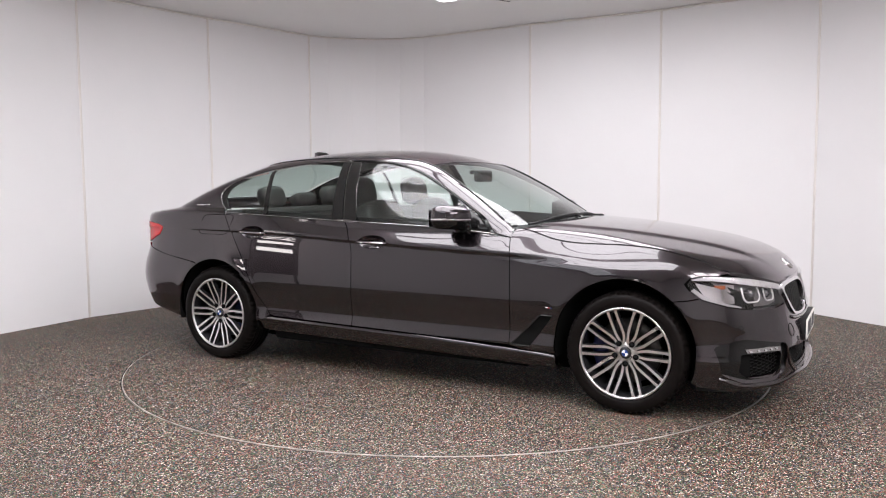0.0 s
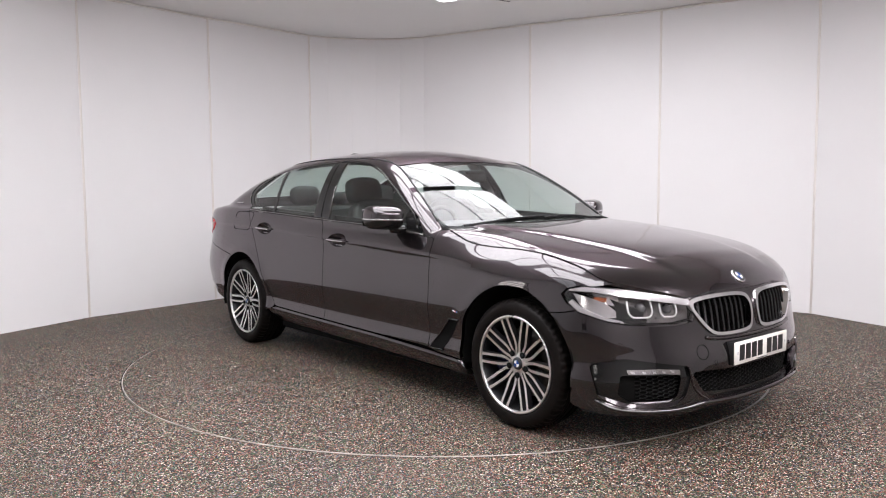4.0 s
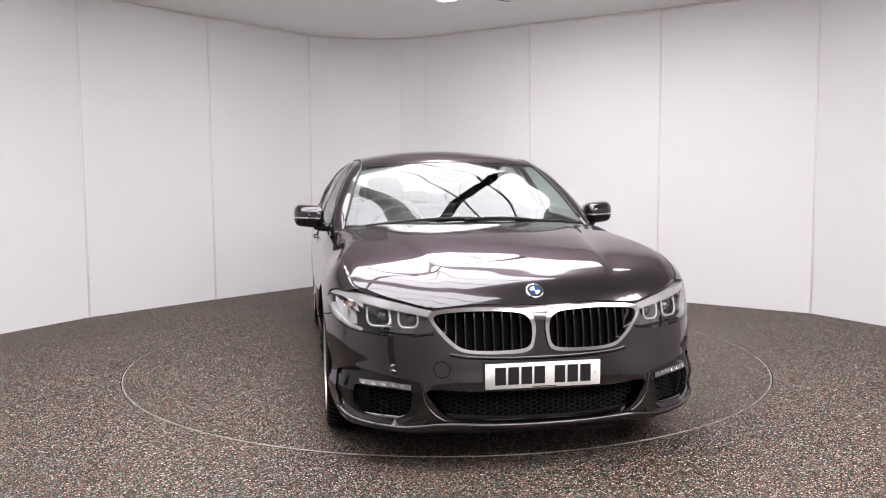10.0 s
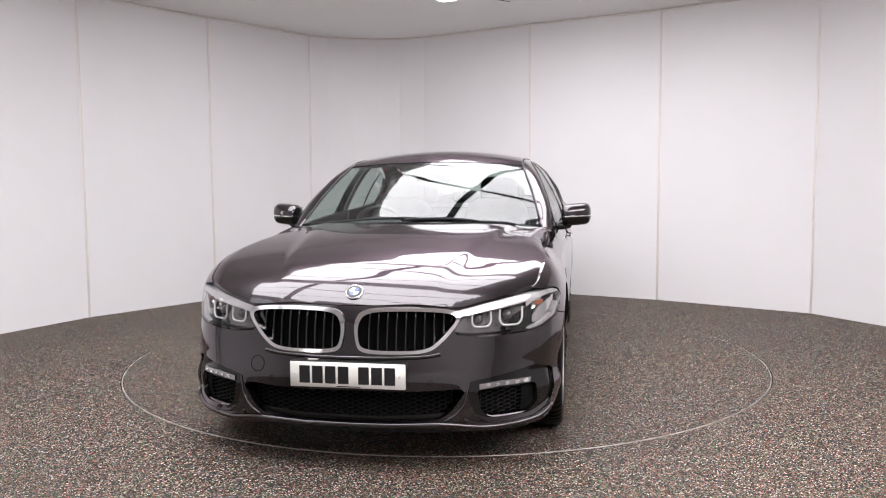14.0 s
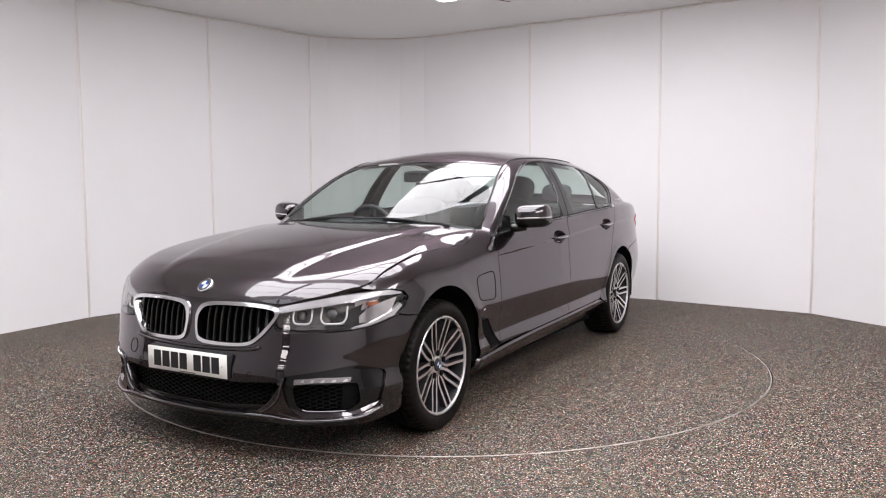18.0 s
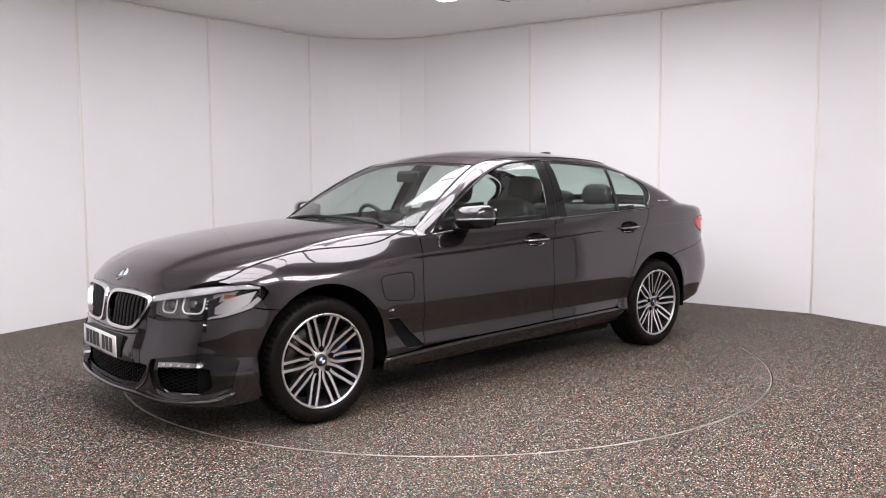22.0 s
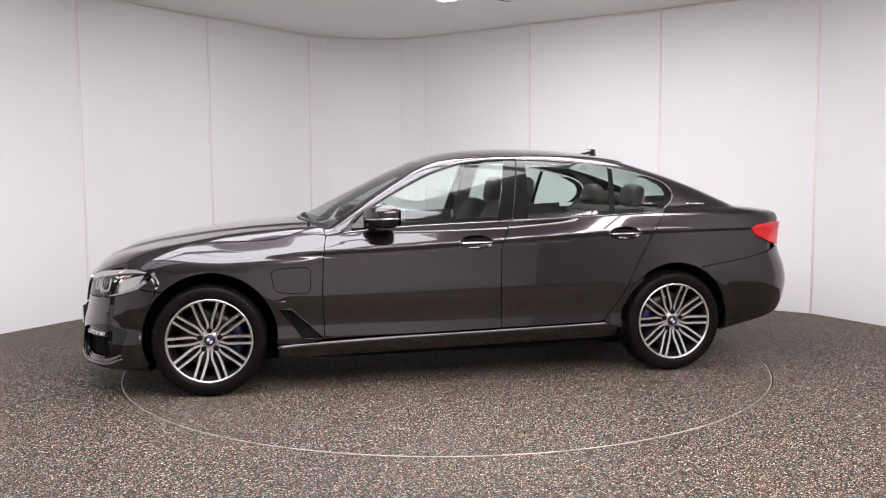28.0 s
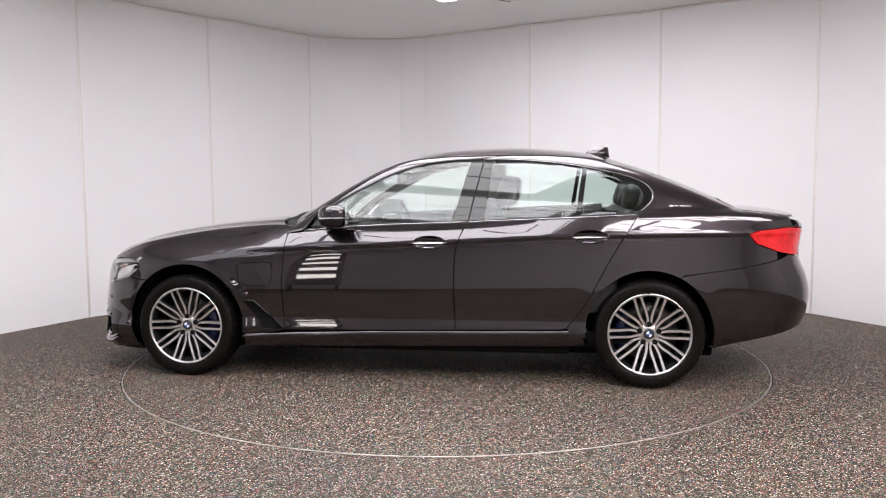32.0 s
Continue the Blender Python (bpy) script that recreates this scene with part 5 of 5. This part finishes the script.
def build_handles():
    for h, doors in enumerate((FRONT_DOORS, REAR_DOORS)):
        x0, x1, z0, z1 = HANDLES[h]
        xm, zm = (x0 + x1) / 2, (z0 + z1) / 2
        ring = handle_ring(h)
        def bowl(P):
            q = on_side(P)
            r = np.clip(((P[:, 0] - xm) / 0.106) ** 2 + ((P[:, 1] - zm - 0.002) / 0.044) ** 2, 0, 1)
            q[:, 1] += 0.0005 - 0.042 * (1 - r)
            return q
        cup = panel(ring, bowl, 0.008, depth=0.004, flip=True)
        xs = np.linspace(x0 + 0.004, x1 - 0.004, 22)
        P = on_side(np.stack([xs, np.linspace(z0, z1, 22)], 1))
        t = np.linspace(0, 1, 22)
        P[:, 1] += 0.006 + 0.020 * np.sin(np.pi * t) ** 0.5
        V, F = [], []
        for i, p in enumerate(P):
            h = 0.0125 * max(0.35, math.sin(math.pi * t[i]) ** 0.35) if 0 < i < 21 else 0.005
            for k in range(8):
                q = 2 * math.pi * k / 8
                V.append((p[0], p[1] + 0.008 * math.cos(q), p[2] + h * math.sin(q)))
        for i in range(21):
            F += [(8 * i + k, 8 * i + (k + 1) % 8, 8 * i + 8 + (k + 1) % 8, 8 * i + 8 + k) for k in range(8)]
        F += [tuple(range(8))[::-1], tuple(range(168, 176))]
        lip = on_side(np.stack([np.linspace(xm + 0.045, xm - 0.030, 8), np.full(8, zm - 0.030)], 1)) - [0, 0.006, 0]
        ins = P[2:-2] + [0, 0.0085, 0.001]
        for k, d in enumerate(doors):
            f = (lambda v: v) if k == 0 else mirrored
            part("handle_cup", f(cup), PAINT, d, "scooped handle recess")
            part("door_handle", f((V, F)), PAINT, d, "painted pull handle")
            part("handle_inlay", f(tube(ins, 0.0042, 6, squash=0.7)), CHROME, d, "chrome handle inlay")
            part("handle_lip", f(tube(lip, 0.0026, 5)), CHROME, d, "thin bright line in the recess")


def build_mirrors():
    for k, sgn in ((0, 1), (1, -1)):
        f = (lambda v: v) if sgn > 0 else mirrored
        def shell(z0, z1, grow):
            n, m = 28, 12
            V, F = [], []
            for j in range(m + 1):
                w = j / m
                z = z0 + (z1 - z0) * w
                full = (z - 0.985) / 0.140
                bulge = (1 - abs(2 * full - 1) ** 2.8) ** 0.5 if 0 < full < 1 else 0.0
                for i in range(n):
                    a = 2 * math.pi * i / n
                    c, s = math.cos(a), math.sin(a)
                    px = math.copysign(abs(c) ** 0.62, c)
                    py = math.copysign(abs(s) ** 0.55, s)
                    lx = 0.102 if c > 0 else 0.090
                    taper = 1.0 - 0.12 * py
                    V.append((-1.035 + (lx * (0.30 + 0.70 * bulge) + grow) * px * taper - 0.020 * py, 0.970 + (0.095 * (0.55 + 0.45 * bulge) + grow) * py, z + 0.004 * py))
            for j in range(m):
                F += [(j * n + i, j * n + (i + 1) % n, j * n + n + (i + 1) % n, j * n + n + i) for i in range(n)]
            F += [tuple(range(n))[::-1], tuple(range(m * n, m * n + n))]
            return V, F
        body = part("door_mirror", f(shell(1.047, 1.1247, 0.0)), PAINT, FRONT_DOORS[k], "painted door mirror cap")
        part("mirror_base", f(shell(0.9853, 1.044, 0.0)), GLOSS_BLACK, FRONT_DOORS[k], "gloss black lower mirror shell")
        V, F = shell(1.041, 1.049, 0.0015)
        part("mirror_signal", f((V, F)), CHROME, FRONT_DOORS[k], "thin bright strip round the mirror")
        V = [(-1.112, 0.893, 1.000), (-1.130, 1.045, 1.004), (-1.130, 1.048, 1.106), (-1.112, 0.893, 1.100)]
        part("mirror_glass", f((V, [(0, 1, 2, 3)])), MIRROR, FRONT_DOORS[k], "mirror glass")
        stalk = smooth_line([(-0.975, 0.845, 0.985), (-0.985, 0.885, 0.984), (-1.005, 0.93, 0.993)], 4)
        part("mirror_stalk", f(tube(stalk, 0.026, 8, squash=1.0)), GLOSS_BLACK, FRONT_DOORS[k], "black mirror foot")
        sail = [(-0.845, 0.985), (-0.945, 0.990), (-0.985, 1.06), (-0.975, 1.098), (-0.90, 1.045)]
        part("mirror_sail", f(panel(sail, lambda P: on_side(P, 0.0), 0.015, depth=0.006, flip=True)), GLOSS_BLACK, FRONT_DOORS[k], "black sail panel")


def rounded(x0, z0, x1, z1, x2, z2, x3, z3, r=0.25):
    P = np.array([(x0, z0), (x1, z1), (x2, z2), (x3, z3)])
    out = []
    for i in range(4):
        p, a, b = P[i], P[i - 1], P[(i + 1) % 4]
        s, e = p + (a - p) * r, p + (b - p) * r
        for t in np.linspace(0, 1, 6):
            out.append((1 - t) ** 2 * s + 2 * t * (1 - t) * p + t * t * e)
    return np.array(out)


def build_flank_details():
    side_strip(rounded(-0.362, 0.752, -0.602, 0.764, -0.594, 0.600, -0.385, 0.615), 0.0026, DARK, [car], "charge_flap_seam", "seam of the rounded charging flap", 0.0, True)
    P = on_side(rounded(-2.800, 1.045, -3.095, 1.045, -3.140, 0.905, -2.86, 0.905, 0.2))
    part("fuel_flap_seam", mirrored(tube(P, 0.0022, 5, closed=True)), DARK, car, "seam of the fuel flap")
    # air outlet behind the front wheel
    blade = [(-0.405, 0.512), (-0.478, 0.512), (-0.662, 0.330), (-0.545, 0.327)]
    both("air_outlet", panel(blade, lambda P: on_side(P, -0.002), 0.010, depth=0.01, flip=True), DARK, car, "black slanted air outlet")
    lip = [(-0.405, 0.512), (-0.478, 0.512), (-0.57, 0.421), (-0.662, 0.330), (-0.60, 0.326), (-0.545, 0.327)]
    side_strip(lip, 0.0055, GLOSS_BLACK, [car, car], "outlet_lip", "gloss black outlet lip", 0.004)
    # small tricolour badges and plain lettering bars
    for k, mat in enumerate((BADGE_BLUE, INK, BADGE_RED)):
        x = -0.409 - 0.0065 * k
        side_strip([(x, 0.553), (x - 0.004, 0.563)], 0.0022, mat, [car, car], "wing_badge_bar", "small coloured badge bar", 0.002)
    side_strip([(-0.428, 0.552), (-0.434, 0.563), (-0.438, 0.554), (-0.445, 0.564)], 0.0024, CHROME, [car, car], "wing_badge", "small chrome badge", 0.002)
    for x, w, h in ((-3.088, 0.030, 0.010), (-3.125, 0.020, 0.008), (-3.152, 0.066, 0.0065)):
        side_strip([(x, 1.111), (x - w, 1.111)], h * 0.6, CHROME if w < 0.05 else SATIN, [car, car], "pillar_badge", "plain chrome badge bar", 0.002, squash=0.5)
    # roof fin
    V, F = [], []
    for x, z, w in ((-2.585, 1.452, 0.010), (-2.625, 1.480, 0.022), (-2.665, 1.501, 0.026), (-2.73, 1.508, 0.026), (-2.772, 1.503, 0.020), (-2.785, 1.430, 0.014)):
        V += [(x, -w * 0.3, z), (x, w * 0.3, z), (x + 0.02, w * 1.5, 1.43), (x + 0.02, -w * 1.5, 1.43)]
    for i in range(5):
        F += [(4 * i + k, 4 * i + (k + 1) % 4, 4 * i + 4 + (k + 1) % 4, 4 * i + 4 + k) for k in range(4)]
    F += [(3, 2, 1, 0), (20, 21, 22, 23)]
    part("roof_fin", (V, F), PAINT, car, "small painted shark-fin aerial")
    # cowl and wipers
    half = [(-0.515, 0.0), (-0.535, 0.3), (-0.60, 0.58), (-0.66, 0.72), (-0.72, 0.72), (-0.69, 0.60), (-0.60, 0.3), (-0.575, 0.0)]
    loop = np.concatenate([half, (np.array(half) * [1, -1])[::-1][1:-1]])
    part("cowl", panel(loop, lambda P: on_top(P, 0.014), 0.02, depth=0.0, flip=False), BLACK, car, "black scuttle panel")
    for pts in ([(-0.60, 0.62), (-0.61, 0.40), (-0.585, 0.10), (-0.57, -0.05)], [(-0.585, 0.02), (-0.60, -0.25), (-0.635, -0.52), (-0.67, -0.64)]):
        P = on_top(smooth_line(pts, 6))
        P[:, 2] += 0.006
        part("wiper", tube(P, 0.008, 6), BLACK, car, "black wiper blade")
    # bright roof rail strip, drip line
    xs = np.linspace(-0.78, -2.72, 60)
    P = on_top(np.stack([xs, rail_edge(xs)], 1))
    both("roof_seam", tube(P - [0, 0, 0.002], 0.0075, 6), BLACK, car, "black roof seam strip")


build_handles()
build_mirrors()
build_flank_details()


# ---- inside the car ----
def cushion(lo, hi, r, m=None):
    return box(lo, hi, r, 3, m)


def pillow(lo, hi, m, e=0.45):
    """A rounded cushion: a swollen box with soft corners."""
    c, d = (Vector(lo) + Vector(hi)) / 2, (Vector(hi) - Vector(lo)) / 2
    soft = lambda v: math.copysign(abs(v) ** e, v)
    n, k = 24, 14
    V, F = [], []
    for j in range(k + 1):
        b = math.pi * (j / k - 0.5)
        for i in range(n):
            a = 2 * math.pi * i / n
            V.append(m @ (c + Vector((d.x * soft(math.cos(b)) * soft(math.cos(a)), d.y * soft(math.cos(b)) * soft(math.sin(a)), d.z * soft(math.sin(b))))))
    for j in range(k):
        F += [(j * n + i, j * n + (i + 1) % n, j * n + n + (i + 1) % n, j * n + n + i) for i in range(n)]
    return V, F


def build_interior():
    part("headlining", panel(np.array([(-1.375, 0.0), (-1.39, 0.57), (-2.74, 0.56), (-2.70, 0.0), (-2.74, -0.56), (-1.39, -0.57)]), lambda P: on_top(P, 0.035), 0.05, depth=0.0), LINING, car, "dark grey headlining")
    # front seats
    for y in (-0.37, 0.37):
        lean = Matrix.Translation((-1.72, y, 0.50)) @ Matrix.Rotation(radians(-20), 4, "Y")
        part("front_seat", cushion((-1.78, y - 0.25, 0.38), (-1.24, y + 0.25, 0.56), 0.06), LEATHER, car, "black leather front seat")
        seat = car.children[-1]
        part("seat_back", pillow((-0.085, -0.255, -0.02), (0.085, 0.255, 0.675), lean, 0.5), LEATHER, seat, "black leather seat back")
        hr = Matrix.Translation((-2.055, y, 1.085)) @ Matrix.Rotation(radians(-12), 4, "Y")
        part("headrest", pillow((-0.062, -0.148, 0.01), (0.062, 0.148, 0.222), hr, 0.6), LEATHER, seat, "rounded black headrest")
        for dy in (-0.05, 0.05):
            part("headrest_post", tube([(-2.05, y + dy, 1.04), (-2.055, y + dy, 1.13)], 0.007, 6), CHROME, seat, "chrome headrest post")
    # rear bench
    bench = part("rear_bench", cushion((-2.75, -0.66, 0.40), (-2.25, 0.66, 0.58), 0.06), LEATHER, car, "black leather rear bench")
    lean = Matrix.Translation((-2.66, 0, 0.50)) @ Matrix.Rotation(radians(-22), 4, "Y")
    part("bench_back", cushion((-0.07, -0.66, 0.0), (0.07, 0.66, 0.62), 0.06, lean), LEATHER, bench)
    for y in (-0.38, 0.0, 0.38):
        hr = Matrix.Translation((-2.88, y, 1.07)) @ Matrix.Rotation(radians(-14), 4, "Y")
        part("headrest", pillow((-0.055, -0.13, 0.01), (0.055, 0.13, 0.175 if y else 0.12), hr, 0.62), LEATHER, bench, "rounded black headrest")
    part("parcel_shelf", box((-3.44, -0.74, 1.025), (-2.80, 0.74, 1.05), 0.01), DASH, car, "black parcel shelf")
    # dashboard
    dash = part("dashboard", cushion((-1.12, -0.74, 0.62), (-0.72, 0.74, 0.965), 0.07), DASH, car, "black grained dashboard")
    part("instrument_hood", cushion((-1.14, -0.56, 0.93), (-0.92, -0.18, 1.015), 0.035), DASH, dash, "instrument hood")
    part("centre_screen", box((-1.12, -0.13, 0.955), (-1.105, 0.15, 1.055), 0.004, 2), GLOSS_BLACK, dash, "black centre screen")
    # steering wheel
    V, F = ring_mesh([(0.185 + 0.015 * math.cos(q), 0.015 * math.sin(q)) for q in np.linspace(0, 2 * np.pi, 9)[:-1]], 36)
    m = Matrix.Translation((-1.27, -0.37, 0.93)) @ Matrix.Rotation(radians(90), 4, "Z") @ Matrix.Rotation(radians(24), 4, "X")
    V = [m @ Vector(v) for v in V]
    wheel = part("steering_wheel", (V, F), LEATHER, car, "black leather steering wheel")
    part("wheel_boss", box((-0.07, -0.02, -0.06), (0.07, 0.03, 0.06), 0.02, 2, m), DASH, wheel, "wheel boss")
    for a in (0, 180, 270):
        c, s = math.cos(radians(a)), math.sin(radians(a))
        part("wheel_spoke", tube([m @ Vector((0.06 * c, 0, 0.05 * s)), m @ Vector((0.18 * c, 0, 0.18 * s))], 0.014, 6, squash=1.6), SATIN if a == 270 else DASH, wheel)
    # rear-view mirror and camera pod
    part("rear_view_mirror", cushion((-1.30, -0.125, 1.265), (-1.27, 0.125, 1.335), 0.014), BLACK, car, "black rear-view mirror")
    part("camera_pod", cushion((-1.36, -0.08, 1.318), (-1.25, 0.08, 1.345), 0.012), BLACK, car, "black sensor pod behind the windscreen")
    # door cards and their armrests
    for x0, x1, doors in ((-0.86, -1.82, FRONT_DOORS), (-1.90, -2.78, REAR_DOORS)):
        xs = np.linspace(x0, x1, 16)
        low = np.stack([np.linspace(x1, x0, 8), np.full(8, 0.46)], 1)
        card = panel(np.concatenate([column(xs, belt) + [0, 0.022], low]), lambda P: np.stack([P[:, 0], on_side(np.stack([P[:, 0], np.minimum(P[:, 1], belt(P[:, 0]) - 0.02)], 1), 0.085)[:, 1], P[:, 1]], 1), 0.04, depth=0.03, inward=(0, 1, 0), flip=False)
        arm = tube(smooth_line([(x0 - 0.22, 0.735, 0.76), (x0 - 0.45, 0.715, 0.785), (x1 + 0.12, 0.73, 0.80)], 5), 0.035, 8)
        for k, d in enumerate(doors):
            f = (lambda v: v) if k == 0 else mirrored
            part("door_card", f(card), DASH, d, "black grained door lining")
            part("armrest", f(arm), LEATHER, d, "black door armrest")
    # pillar linings
    for name, pts in (("pillar_lining", [(-1.84, 1.0), (-1.95, 1.0), (-2.02, 1.40), (-1.90, 1.40)]), ("pillar_lining", [(-2.93, 1.06), (-3.30, 1.09), (-3.05, 1.26), (-2.80, 1.36), (-2.88, 1.30), (-3.0, 1.20)])):
        both(name, panel(np.array(pts), lambda P: on_side(P, 0.045), 0.03, depth=0.0, flip=False), LINING, car, "dark pillar lining")


build_interior()


def motions():
    """The turntable and the car on it turn together about the room's origin."""
    rows_table, rows_car = [], []
    for t in range(33):
        s = (t - 16) / 16
        deg = -108.352 - 79.558 * s + 1.221 * (s * s - 1)
        m = pose(0, 0, 0, 0, 0, deg)
        rows_table.append((float(t), m))
        rows_car.append((float(t), m @ pose(1.607, -0.022, 0.0)))
    walk(turntable, rows_table)
    walk(car, rows_car)


motions()
